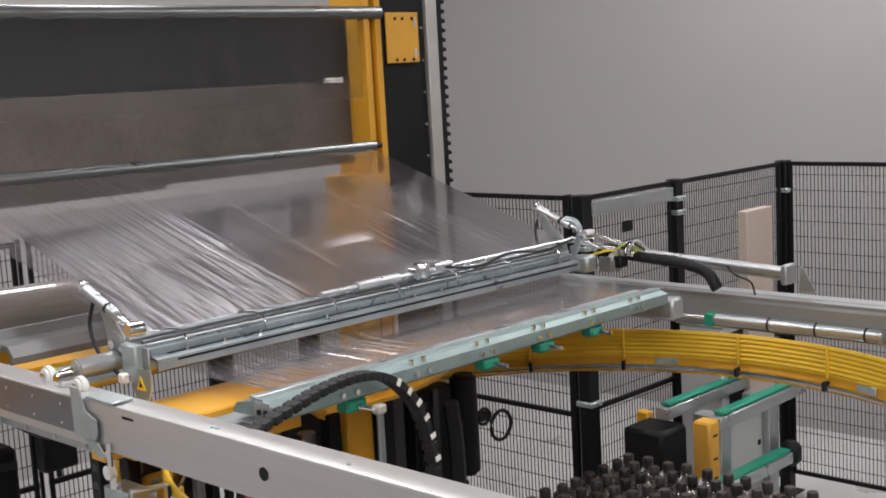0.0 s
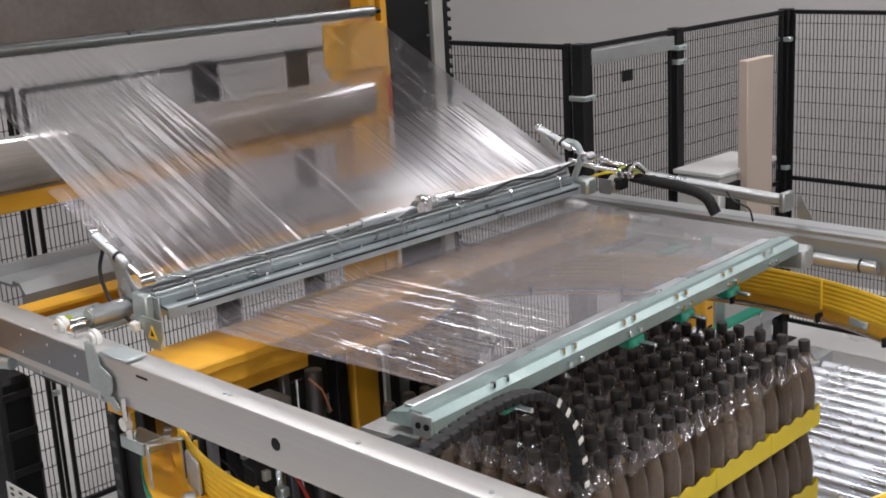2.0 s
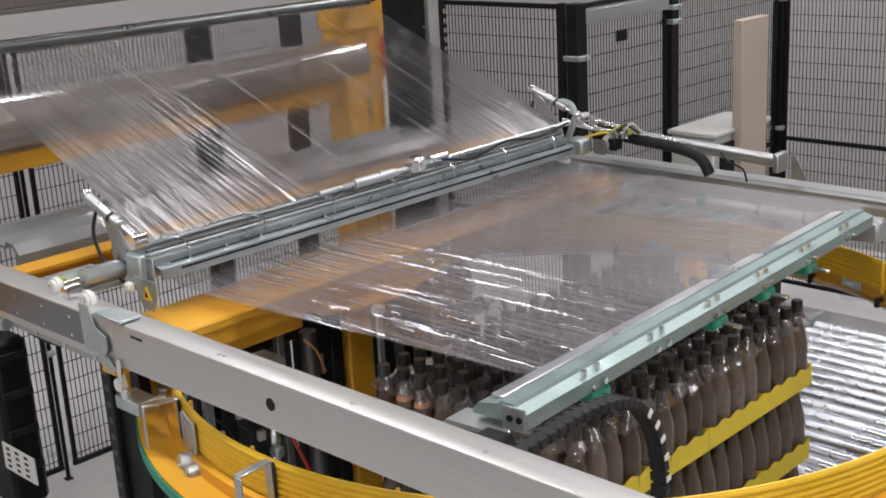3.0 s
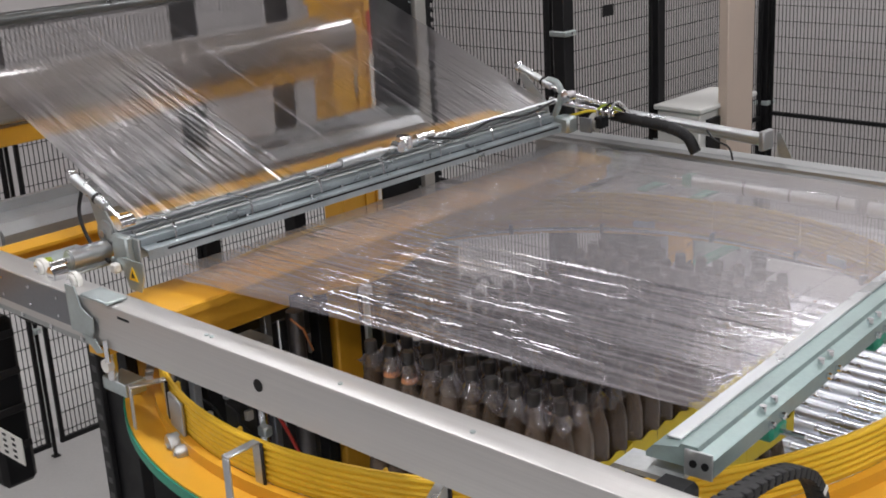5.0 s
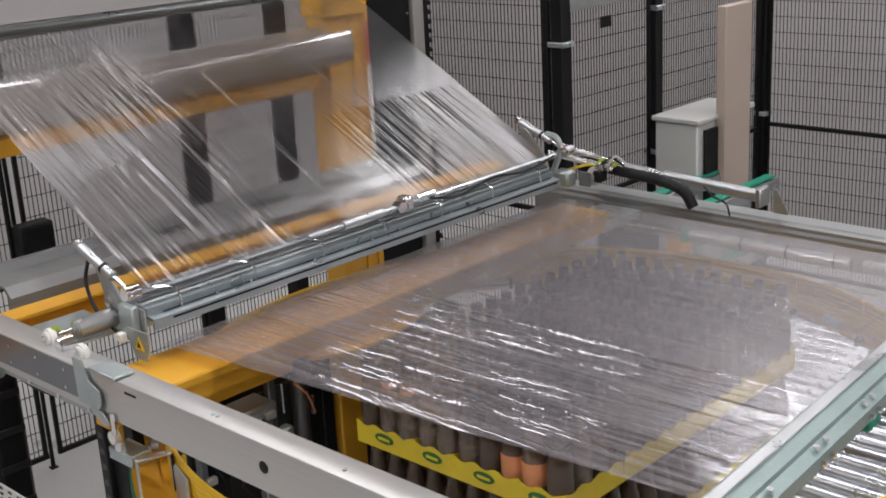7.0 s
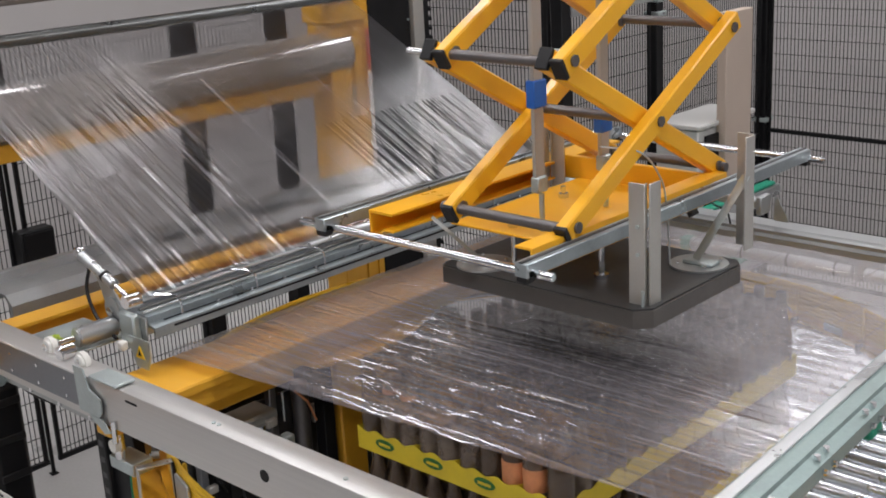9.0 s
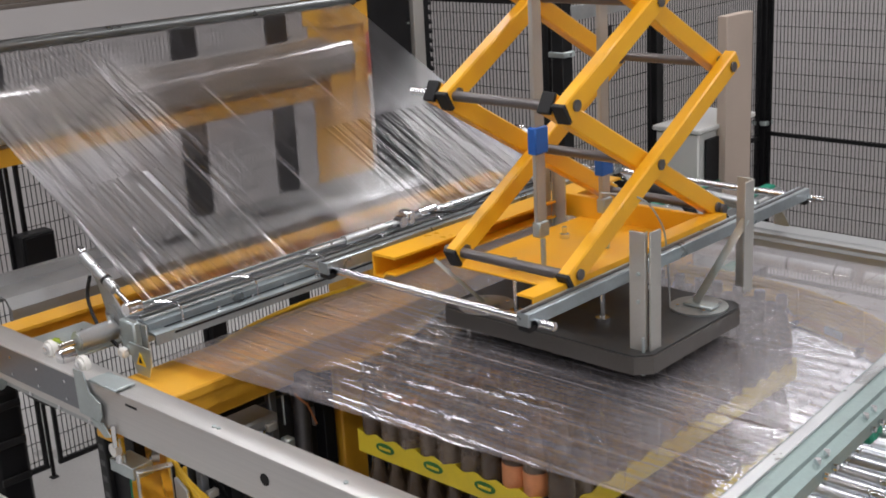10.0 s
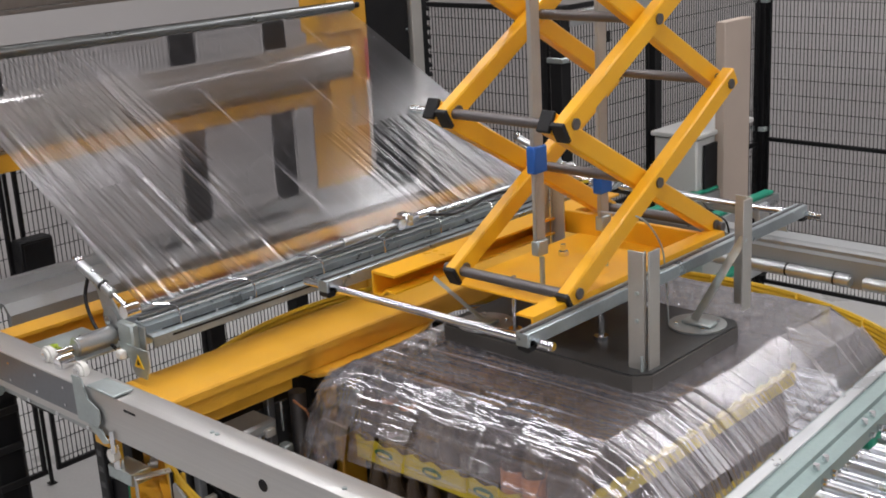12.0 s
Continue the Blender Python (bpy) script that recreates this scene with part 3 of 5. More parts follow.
# ---- roller conveyor and what stands behind it ----
def conveyor():
    cv = thing("roller_conveyor", "steel roller conveyor with bright galvanised rollers", "conveyor", pose(0, 0, 0))
    x0, x1 = -2.98, -1.42
    roller = to_mesh(rod((x0 + 0.03, 0, 0), (x1 - 0.03, 0, 0), 0.0375, 18, cap=0.004), "roller", ROLLER)
    for k in range(48):
        r = new("roller", roller)
        r.parent = cv
        r.location = (0, 0.9 + k * 0.105, ROLLER_TOP - 0.0375)
    for x in (x0, x1):
        part("side_frame", profile([(x - 0.025, 0.36), (x + 0.025, 0.36), (x + 0.025, 0.50), (x - 0.025, 0.50)], "y", 0.7, 5.95), PLATE, cv)
        for y in (1.0, 2.6, 4.2, 5.8):
            part("leg", box(x - 0.04, x + 0.04, y - 0.04, y + 0.04, 0, 0.36), BLACK, cv)
    # side rail along the discharge side
    rail = thing("side_rail", "galvanised conveyor side rail with a black end cap", "guide rail", pose(0, 0, 0))
    part("rail", box(-1.40, -1.30, 1.2, 4.6, 0.52, 0.60, bevel=0.006), GALV, rail)
    part("groove", box(-1.37, -1.33, 1.2, 4.6, 0.60, 0.606), BLACK, rail)
    for y in (1.3, 2.9, 4.5):
        part("foot", box(-1.39, -1.31, y - 0.03, y + 0.03, 0, 0.52), BLACK, rail)
    for k in range(26):
        part("side_roller", rod((-1.35, 1.25 + k * 0.13, 0.606), (-1.35, 1.25 + k * 0.13, 0.628), 0.022, 12), CHROME, rail)
    part("end_cap", box(-1.43, -1.27, 4.6, 4.68, 0.50, 0.64, bevel=0.01), RUBBER, rail, "black rubber end cap")


conveyor()


def far_equipment():
    tr = thing("belt_transfer", "green belted transfer conveyor with a light grey side plate", "belt conveyor", pose(0, 0, 0))
    for x in (-3.62, -3.30):
        part("belt", box(x - 0.03, x + 0.03, 5.30, 6.12, 1.085, 1.105, bevel=0.006), GREEN, tr, "green toothed belt")
        part("belt_rail", box(x - 0.04, x + 0.04, 5.26, 6.16, 1.02, 1.083), ALU, tr)
    part("side_plate", box(-3.44, -3.425, 5.5, 5.98, 0.35, 1.0), CABINET, tr, "light grey painted side plate")
    for z in (0.95, 0.75, 0.55):
        part("slot", box(-3.426, -3.422, 5.9, 5.93, z, z + 0.03), BLACK, tr)
    for y in (5.5, 6.0):
        part("leg", box(-3.55, -3.38, y - 0.05, y + 0.05, 0, 1.02), PLATE, tr)
    part("low_belt", box(-3.34, -3.27, 5.3, 5.98, 0.715, 0.735), GREEN, tr, "green toothed belt")
    part("low_rail", box(-3.345, -3.265, 5.28, 6.0, 0.65, 0.713), ALU, tr)
    part("pulley_cover", box(-3.36, -3.25, 6.0, 6.1, 0.62, 0.76, bevel=0.03), BLACK, tr, "black pulley cover")
    part("motor", box(-3.80, -3.55, 5.15, 5.4, 0.72, 0.98, bevel=0.02), BLACK, tr, "black drive motor box")
    ps = thing("sensor_guard", "yellow boxed light barrier post", "sensor post", pose(-3.28, 5.15, 0))
    part("head", box(-0.05, 0.05, -0.05, 0.05, 0.74, 1.10, bevel=0.012), YELLOW, ps)
    part("stem", box(-0.025, 0.025, -0.025, 0.025, 0.0, 0.74), ALU, ps)
    for z in (0.8, 0.9, 1.02):
        part("slot", box(0.049, 0.0515, -0.015, 0.025, z, z + 0.012), BLACK, ps)
    qs = thing("sensor_guard", "yellow boxed light barrier post", "sensor post", pose(-3.84, 5.42, 0))
    part("head", box(-0.04, 0.04, -0.03, 0.03, 0.8, 1.0, bevel=0.01), YELLOW, qs)
    part("stem", box(-0.02, 0.02, -0.02, 0.02, 0.0, 0.8), ALU, qs)
    cb = thing("control_cabinet", "light grey control cabinet with a black front", "cabinet", pose(0, 0, 0))
    part("body", box(-3.90, -3.62, 5.87, 6.45, 0.10, 1.40, bevel=0.008), CABINET, cb)
    part("front", box(-3.618, -3.60, 5.93, 6.10, 0.3, 1.36), BLACK, cb)
    part("front_band", box(-3.618, -3.60, 6.102, 6.42, 1.24, 1.36), BLACK, cb)
    part("top", box(-3.915, -3.60, 5.85, 6.47, 1.402, 1.43, bevel=0.006), CABINET, cb)
    part("plinth", box(-3.88, -3.64, 5.9, 6.42, 0, 0.1), BLACK, cb)
    bd = thing("board", "tall plain beige chipboard panel standing upright", "board", pose(0, 0, 0))
    part("panel", box(-3.62, -3.56, 6.06, 6.345, 0.9, 2.035, bevel=0.004), BEIGE, bd)
    part("stand", box(-3.60, -3.57, 6.1, 6.31, 0.0, 0.898), PLATE, bd)
    bl = thing("junction_box", "black junction box fixed to the mesh fence", "junction box", pose(0, 0, 0))
    part("case", box(-5.45, -5.36, 2.68, 2.86, 1.10, 1.32, bevel=0.01), BLACK, bl)
    part("lid", box(-5.358, -5.352, 2.695, 2.845, 1.115, 1.305, bevel=0.004), BLACK, bl)
    part("gland", rod((-5.40, 2.77, 1.06), (-5.40, 2.77, 1.10), 0.014, 10), RUBBER, bl)


far_equipment()
# ---- moving carriage ----
def carriage_frame():
    cf = thing("lift_carriage", "galvanised and yellow steel carriage frame that lifts and lowers", "lift carriage", pose(0, 0, CARZ))
    yn = 1.634
    sec = [(yn, -0.131), (yn, -0.008), (yn + 0.003, -0.002), (yn + 0.01, 0.0), (yn + 0.082, 0.0), (yn + 0.09, -0.006), (yn + 0.09, -0.03), (yn + 0.07, -0.03), (yn + 0.07, -0.105), (yn + 0.09, -0.105), (yn + 0.09, -0.131)]
    beam = part("near_beam", profile(sec, "x", -4.9, 0.6), BRUSHED, cf, "brushed aluminium side beam")
    part("hole", rod((-2.217, yn - 0.0015, -0.064), (-2.217, yn + 0.001, -0.064), 0.0165, 20), BLACK, beam)
    part("cover_plate", box(-4.9, -3.05, yn - 0.008, yn - 0.002, -0.104, -0.004), DARKZINC, beam, "dark zinc cover plate with screws")
    for k in range(7):
        for z in (-0.03, -0.085):
            part("screw", rod((-3.12 - 0.16 * k, yn - 0.011, z), (-3.12 - 0.16 * k, yn - 0.008, z), 0.0045, 8), CHROME, beam)
    for x in (-2.45, -2.43, -1.95, -1.55):
        part("bolt", rod((x, yn + 0.03, 0.0), (x, yn + 0.03, 0.004), 0.006, 8), GALV, beam)
    part("top_edge", box(-4.9, -3.05, yn - 0.0095, yn + 0.004, -0.0035, 0.0025, bevel=0.001), BRUSHED, beam)
    part("hanger_plate", profile([(-3.055, 0.028), (-3.005, 0.028), (-2.985, -0.03), (-2.93, -0.05), (-2.93, -0.09), (-2.945, -0.11), (-3.05, -0.108)], "y", yn - 0.013, yn - 0.009), GALV, beam, "galvanised hanger plate")
    part("top_tab", box(-2.985, -2.85, yn - 0.008, yn + 0.06, 0.003, 0.012), GALV, beam)
    part("skirt", profile([(-3.0, -0.112), (-2.935, -0.112), (-2.90, -0.145), (-2.93, -0.155)], "y", yn - 0.012, yn - 0.008), GALV, beam)
    part("stud", rod((-2.885, yn - 0.008, -0.17), (-2.885, yn - 0.008, -0.105), 0.008, 8), CHROME, beam)
    part("stamped_mark", box(-2.815, -2.76, yn - 0.0015, yn - 0.0005, -0.028, -0.021, bevel=0), BLACK, beam)
    part("foot_tab", box(-2.98, -2.91, yn - 0.008, yn + 0.06, -0.165, -0.14), YELLOW, beam)
    for x, z in ((-3.275, 0.018), (-3.095, 0.012)):
        wheel = part("guide_wheel", rod((x, yn + 0.028, z), (x, yn + 0.058, z), 0.029, 24, cap=0.008), WHITE, cf, "white plastic guide wheel")
        part("hub", rod((x, yn + 0.022, z), (x, yn + 0.028, z), 0.012, 12), CHROME, wheel)
    part("idler", rod((-3.19, yn + 0.02, 0.016), (-3.19, yn + 0.07, 0.016), 0.024, 20, cap=0.004), CHROME, cf, "bright steel idler")
    part("wheel_axle", rod((-3.26, yn + 0.06, 0.02), (-3.26, yn + 0.12, 0.02), 0.011, 12), CHROME, cf)
    part("cylinder_block", rod((-3.26, yn + 0.12, 0.02), (-3.26, yn + 0.26, 0.02), 0.032, 18, cap=0.005), ALU, cf)
    part("lower_bracket", box(-3.0, -2.88, yn + 0.03, yn + 0.10, -0.295, -0.255), GALV, cf)
    part("roller_stem", rod((-2.95, yn + 0.04, -0.255), (-2.95, yn + 0.04, -0.13), 0.016, 12), CHROME, cf)
    part("lower_roller", rod((-2.93, yn + 0.005, -0.20), (-2.93, yn + 0.025, -0.20), 0.02, 14), WHITE, cf)
    leg = part("guide_leg", box(-3.25, -3.08, yn + 0.16, yn + 0.2, -0.98, -0.134), BLACK, cf, "black slotted guide leg")
    part("leg_edge", box(-3.262, -3.215, yn + 0.14, yn + 0.159, -0.98, -0.14), RUBBER, leg)
    for k in range(15):
        part("slot", box(-3.25, -3.225, yn + 0.1385, yn + 0.1405, -0.95 + 0.055 * k, -0.93 + 0.055 * k), CHARCOAL, leg)
    part("motor_box", box(-4.75, -4.14, yn + 0.2, yn + 0.34, -1.1, -0.42, bevel=0.02), BLACK, cf, "black drive housing beside the beam")
    part("motor_head", box(-4.40, -4.17, yn + 0.16, yn + 0.225, -0.12, 0.06, bevel=0.02), BLACK, cf)
    for z in (-0.30, -0.45, -0.6, -0.75):
        part("housing_rib", box(-4.141, -4.132, yn + 0.21, yn + 0.33, z - 0.2, z - 0.17), RUBBER, cf)
    pp = part("perforated_plate", box(-4.03, -3.80, yn + 0.13, yn + 0.136, -0.85, -0.745, bevel=0.002), WHITE, cf, "small pale perforated plate")
    for i in range(3):
        for k in range(4):
            part("hole", box(-4.0 + 0.065 * i, -3.975 + 0.065 * i, yn + 0.1285, yn + 0.1299, -0.835 + 0.023 * k, -0.825 + 0.023 * k, bevel=0), BLACK, pp)
    part("lower_channel", box(-4.6, -2.94, yn + 0.02, yn + 0.08, -0.165, -0.133), PLATE, cf)
    for k in range(6):
        part("channel_bolt", rod((-3.9 + 0.17 * k, yn + 0.012, -0.148), (-3.9 + 0.17 * k, yn + 0.02, -0.148), 0.008, 8), CHROME, cf)
    part("hose", sweep(smooth_path([(-3.7, yn + 0.05, -0.13), (-3.4, yn + 0.03, -0.17), (-3.1, yn + 0.04, -0.15), (-2.9, yn + 0.05, -0.13)], 6), 0.007, 8), RUBBER, cf)
    part("white_pipe", sweep(smooth_path([(-4.0, yn - 0.05, -0.30), (-3.72, yn - 0.02, -0.18), (-3.55, yn, -0.15)], 6), 0.02, 10), GALV, cf)
    part("side_sheet", box(-3.52, -3.25, yn + 0.11, yn + 0.30, -0.03, -0.022), GALV, cf)
    part("earth_wire", sweep([(-3.33 + 0.03 * math.cos(0.7 * k), yn + 0.09 + 0.012 * math.sin(1.9 * k), 0.0 + 0.022 * math.sin(0.7 * k)) for k in range(26)], 0.0035, 6), GREENWIRE, cf, "yellow green earth wire")
    # far rail: a ribbed extrusion with air cylinders beside it
    yf, zf = 4.36, -0.12
    ribs = [(yf - 0.06, zf - 0.14), (yf - 0.06, zf - 0.03), (yf - 0.045, zf - 0.02), (yf - 0.045, zf - 0.006), (yf - 0.03, zf), (yf - 0.02, zf - 0.008), (yf - 0.01, zf - 0.008), (yf, zf), (yf + 0.03, zf), (yf + 0.03, zf - 0.14)]
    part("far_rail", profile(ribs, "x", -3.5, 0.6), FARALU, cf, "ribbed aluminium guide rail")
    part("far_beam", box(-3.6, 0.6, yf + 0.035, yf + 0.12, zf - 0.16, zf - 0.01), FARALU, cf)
    part("air_cylinder", rod((-2.66, yf - 0.09, zf - 0.10), (-1.95, yf - 0.09, zf - 0.10), 0.025, 18, cap=0.005), ALU, cf, "silver air cylinder")
    part("piston_rod", rod((-3.35, yf - 0.09, zf - 0.10), (-2.66, yf - 0.09, zf - 0.10), 0.009, 10), CHROME, cf)
    part("air_cylinder", rod((-1.9, yf - 0.09, zf - 0.10), (-1.2, yf - 0.09, zf - 0.10), 0.025, 18, cap=0.005), ALU, cf, "silver air cylinder")
    part("fitting", box(-2.70, -2.655, yf - 0.12, yf - 0.06, zf - 0.13, zf - 0.075, bevel=0.006), GREEN, cf)
    for x in (-2.42, -2.22, -2.02):
        part("strap", rod((x, yf - 0.09, zf - 0.10), (x + 0.008, yf - 0.09, zf - 0.10), 0.0265, 16), RUBBER, cf)
    part("upper_cylinder", rod((-3.2, 4.30, 0.03), (-2.36, 4.30, -0.01), 0.02, 16, cap=0.004), ALU, cf, "silver air cylinder")
    part("upper_cylinder", rod((-3.2, 4.33, 0.01), (-2.36, 4.33, -0.035), 0.018, 16, cap=0.004), ALU, cf, "silver air cylinder")
    part("end_block", box(-2.37, -2.345, 4.275, 4.355, -0.06, 0.018, bevel=0.005), ALU, cf)
    part("end_plate", profile([(-2.34, -0.10), (-2.27, -0.10), (-2.325, 0.0), (-2.34, 0.0)], "y", 4.372, 4.376), PLATE, cf)
    part("black_hose", sweep(smooth_path([(-3.20, 4.26, 0.03), (-3.0, 4.25, 0.015), (-2.79, 4.24, 0.003), (-2.68, 4.24, -0.025), (-2.63, 4.24, -0.09)], 8), 0.0235, 12), RUBBER, cf, "black corrugated hose")
    hose = smooth_path([(-3.20, 4.26, 0.03), (-3.0, 4.25, 0.015), (-2.79, 4.24, 0.003), (-2.68, 4.24, -0.025), (-2.63, 4.24, -0.09)], 8)
    for q, s in zip(hose[::2], hose[1::2]):
        part("hose_rib", rod(q, q + (s - q) * 0.35, 0.0252, 14), RUBBER, cf)
    part("hose_clamp", box(-3.22, -3.12, 4.22, 4.30, -0.01, 0.06, bevel=0.012), BLACK, cf)
    part("thin_cable", sweep(smooth_path([(-2.6, 4.27, 0.0), (-2.55, 4.25, -0.03), (-2.48, 4.24, -0.05), (-2.46, 4.24, -0.1)], 6), 0.004, 6), RUBBER, cf)
    # cross members along y
    tr = [(-4.20, -0.045), (-4.19, 0.0), (-4.165, 0.006), (-4.145, 0.004), (-4.135, -0.03), (-4.0, -0.03), (-3.985, -0.012), (-3.94, -0.015), (-3.905, -0.05), (-3.905, -0.10), (-3.925, -0.10), (-3.925, -0.055), (-3.95, -0.022), (-3.98, -0.02), (-3.995, -0.04), (-4.14, -0.04), (-4.155, -0.045)]
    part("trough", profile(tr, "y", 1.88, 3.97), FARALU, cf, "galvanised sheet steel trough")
    for y in (2.62, 3.1, 3.5):
        part("trough_slot", box(-4.115, -4.045, y, y + 0.2, -0.031, -0.027, bevel=0), CHARCOAL, cf)
    part("trough_end", box(-4.19, -3.93, 3.971, 3.98, -0.10, 0.004), GALV, cf)
    yb = [(-3.80, -0.05), (-3.70, -0.05), (-3.70, -0.062), (-3.76, -0.062), (-3.76, -0.15), (-3.70, -0.15), (-3.70, -0.162), (-3.80, -0.162)]
    part("rear_beam", profile(yb, "y", 0.8, 4.3), YELLOW, cf, "yellow steel channel beam")
    fb = [(-3.15, -0.10), (-2.91, -0.10), (-2.905, -0.106), (-2.905, -0.13), (-2.925, -0.135), (-2.925, -0.19), (-3.15, -0.19)]
    part("front_beam", profile(fb, "y", 1.73, 4.03), YELLOW, cf, "yellow steel box beam")
    part("beam_end", box(-3.14, -2.93, 4.031, 4.30, -0.20, -0.16), GALV, cf, "galvanised beam end bracket")
    tongue = [(-3.15, 2.36), (-2.97, 2.37), (-2.89, 2.39), (-2.835, 2.5), (-2.83, 2.65), (-2.86, 2.8), (-2.92, 2.95), (-3.0, 3.12), (-3.15, 3.2)]
    part("tongue_plate", profile(tongue, "z", -0.205, -0.192), YELLOW, cf, "rounded yellow plate below the beam")
    part("under_plate", box(-3.14, -2.97, 2.0, 2.35, -0.25, -0.193), YELLOW, cf)
    return cf


CARRIAGE = carriage_frame()


def warning(parent, x, y, z):
    tri = profile([(x - 0.024, z - 0.02), (x + 0.024, z - 0.02), (x, z + 0.022)], "y", y - 0.002, y)
    part("warning_label", tri, WARN, parent, "yellow triangular warning label")
    part("warning_mark", profile([(x - 0.008, z - 0.012), (x + 0.010, z - 0.010), (x - 0.001, z + 0.010)], "y", y - 0.0032, y - 0.0022), BLACK, parent)


def clamp_bar():
    """The bar that holds the film's edge, with its arms and hooks."""
    cb = thing("clamp_bar", "galvanised film clamp bar with rods, hooks and air cylinders", "clamp bar", pose(0, 0, CARZ))
    y0, y1 = 1.93, 3.95
    lip = [(-3.10, 0.0), (-3.094, 0.0), (-3.094, 0.034), (-3.13, 0.04), (-3.13, 0.062), (-3.19, 0.068), (-3.19, 0.06), (-3.138, 0.056), (-3.138, 0.03), (-3.10, 0.028)]
    part("lip", profile(lip, "y", y0, y1), ZINC, cb, "stepped galvanised lip")
    part("base", box(-3.27, -3.14, y0, y1, 0.0, 0.03), GALV, cb)
    part("back_plate", box(-3.275, -3.268, y0, y1, 0.0, 0.085), GALV, cb)
    part("seam_bar", box(-3.1215, -3.1165, y0 + 0.05, y1 - 0.03, 0.0405, 0.044, bevel=0.001), BLACK, cb)
    part("edge_wire", rod((-3.152, y0, 0.072), (-3.152, y1, 0.072), 0.0035, 8), ALU, cb)
    part("clamp_rod", rod((-3.215, y0 - 0.02, 0.085), (-3.215, y1, 0.085), 0.009, 14), ALU, cb, "bright clamp rod")
    part("clamp_rod", rod((-3.17, y0, 0.078), (-3.17, y1, 0.078), 0.006, 12), STEEL, cb)
    part("seam", box(-3.095, -3.0925, y0 + 0.07, y1 - 0.02, 0.020, 0.027, bevel=0), BLACK, cb, "dark seam")
    part("cover_strip", box(-3.262, -3.195, y0, y1, 0.031, 0.060, bevel=0.006), DARKZINC, cb, "dark blue grey steel channel")
    for y in np.linspace(y0 + 0.08, y1 - 0.15, 7):
        h = smooth_path([(-3.20, y, 0.10), (-3.15, y + 0.03, 0.10), (-3.115, y + 0.035, 0.085), (-3.105, y + 0.03, 0.045)], 4)
        part("hook", sweep(h, 0.0035, 6), CHROME, cb, "bent wire hook")
    for y in np.linspace(y0 + 0.12, y1 - 0.1, 14):
        part("bolt", rod((-3.12, y, 0.038), (-3.12, y, 0.049), 0.006, 8), CHROME, cb)
    # end bracket with its warning label
    part("end_bracket", box(-3.20, -3.095, y0 - 0.03, y0 - 0.024, -0.035, 0.075), PLATE, cb, "galvanised end bracket")
    part("label_plate", profile([(-3.15, 0.02), (-3.04, 0.02), (-3.04, -0.03), (-3.06, -0.075), (-3.12, -0.075), (-3.14, -0.03)], "y", y0 - 0.063, y0 - 0.058), GALV, cb)
    part("bracket_post", box(-3.20, -3.12, y0 - 0.058, y0 - 0.03, -0.03, 0.085, bevel=0.006), GALV, cb)
    warning(cb, -3.09, y0 - 0.064, -0.022)
    part("fitting", box(-3.185, -3.155, y0 - 0.085, y0 - 0.06, -0.03, 0.0, bevel=0.005), WHITE, cb)
    for ya, s in ((y0 - 0.03, 1), (y1 + 0.07, -1)):
        part("arm_plate", profile([(-3.37, 0.19), (-3.355, 0.212), (-3.33, 0.207), (-3.225, 0.10), (-3.205, 0.02), (-3.235, 0.0), (-3.275, 0.04), (-3.315, 0.09), (-3.34, 0.16)], "y", ya, ya + 0.006), PLATE, cb, "zinc swing arm plate")
        part("disc", rod((-3.265, ya - 0.008, 0.07), (-3.265, ya, 0.07), 0.04, 20), PLATE, cb)
        part("disc_hub", rod((-3.265, ya - 0.02, 0.07), (-3.265, ya - 0.009, 0.07), 0.014, 12), CHROME, cb)
        part("air_hose", sweep(smooth_path([(-3.36, ya - 0.012, 0.19), (-3.36, ya - 0.03, 0.12), (-3.31, ya - 0.035, 0.04), (-3.22, ya - 0.03, -0.01)], 6), 0.006, 8), RUBBER, cb)
    part("lever", sweep(smooth_path([(-3.23, 4.05, 0.0), (-3.20, 4.05, 0.05), (-3.17, 4.05, 0.13), (-3.19, 4.05, 0.18), (-3.24, 4.05, 0.19)], 5), 0.014, 8), GALV, cb)
    part("roller_clamp", rod((-3.17, 3.06, 0.115), (-3.135, 3.06, 0.115), 0.021, 16), CHROME, cb)
    part("roller_arm", box(-3.20, -3.14, 3.09, 3.13, 0.09, 0.145, bevel=0.008), CHROME, cb)
    part("roller_clamp", rod((-3.15, 3.15, 0.125), (-3.15, 3.24, 0.125), 0.016, 14), CHROME, cb)
    part("tie_rod", rod((-3.16, 2.62, 0.11), (-3.16, 4.0, 0.115), 0.010, 12), ALU, cb)
    part("sleeve", rod((-3.16, 2.78, 0.111), (-3.16, 2.98, 0.112), 0.018, 14), ALU, cb)
    part("cable", sweep(smooth_path([(-3.13, 3.2, 0.12), (-3.11, 3.35, 0.10), (-3.12, 3.55, 0.125), (-3.12, 3.75, 0.105), (-3.15, 3.98, 0.12)], 6), 0.005, 6), RUBBER, cb)
    part("far_block", box(-3.20, -3.12, 4.03, 4.10, -0.03, 0.04, bevel=0.01), GALV, cb)
    part("far_plate", box(-3.12, -3.06, 4.11, 4.118, -0.035, 0.03), DARKZINC, cb)
    part("far_valve", box(-3.09, -3.03, 4.14, 4.20, -0.02, 0.03, bevel=0.006), BLACK, cb)
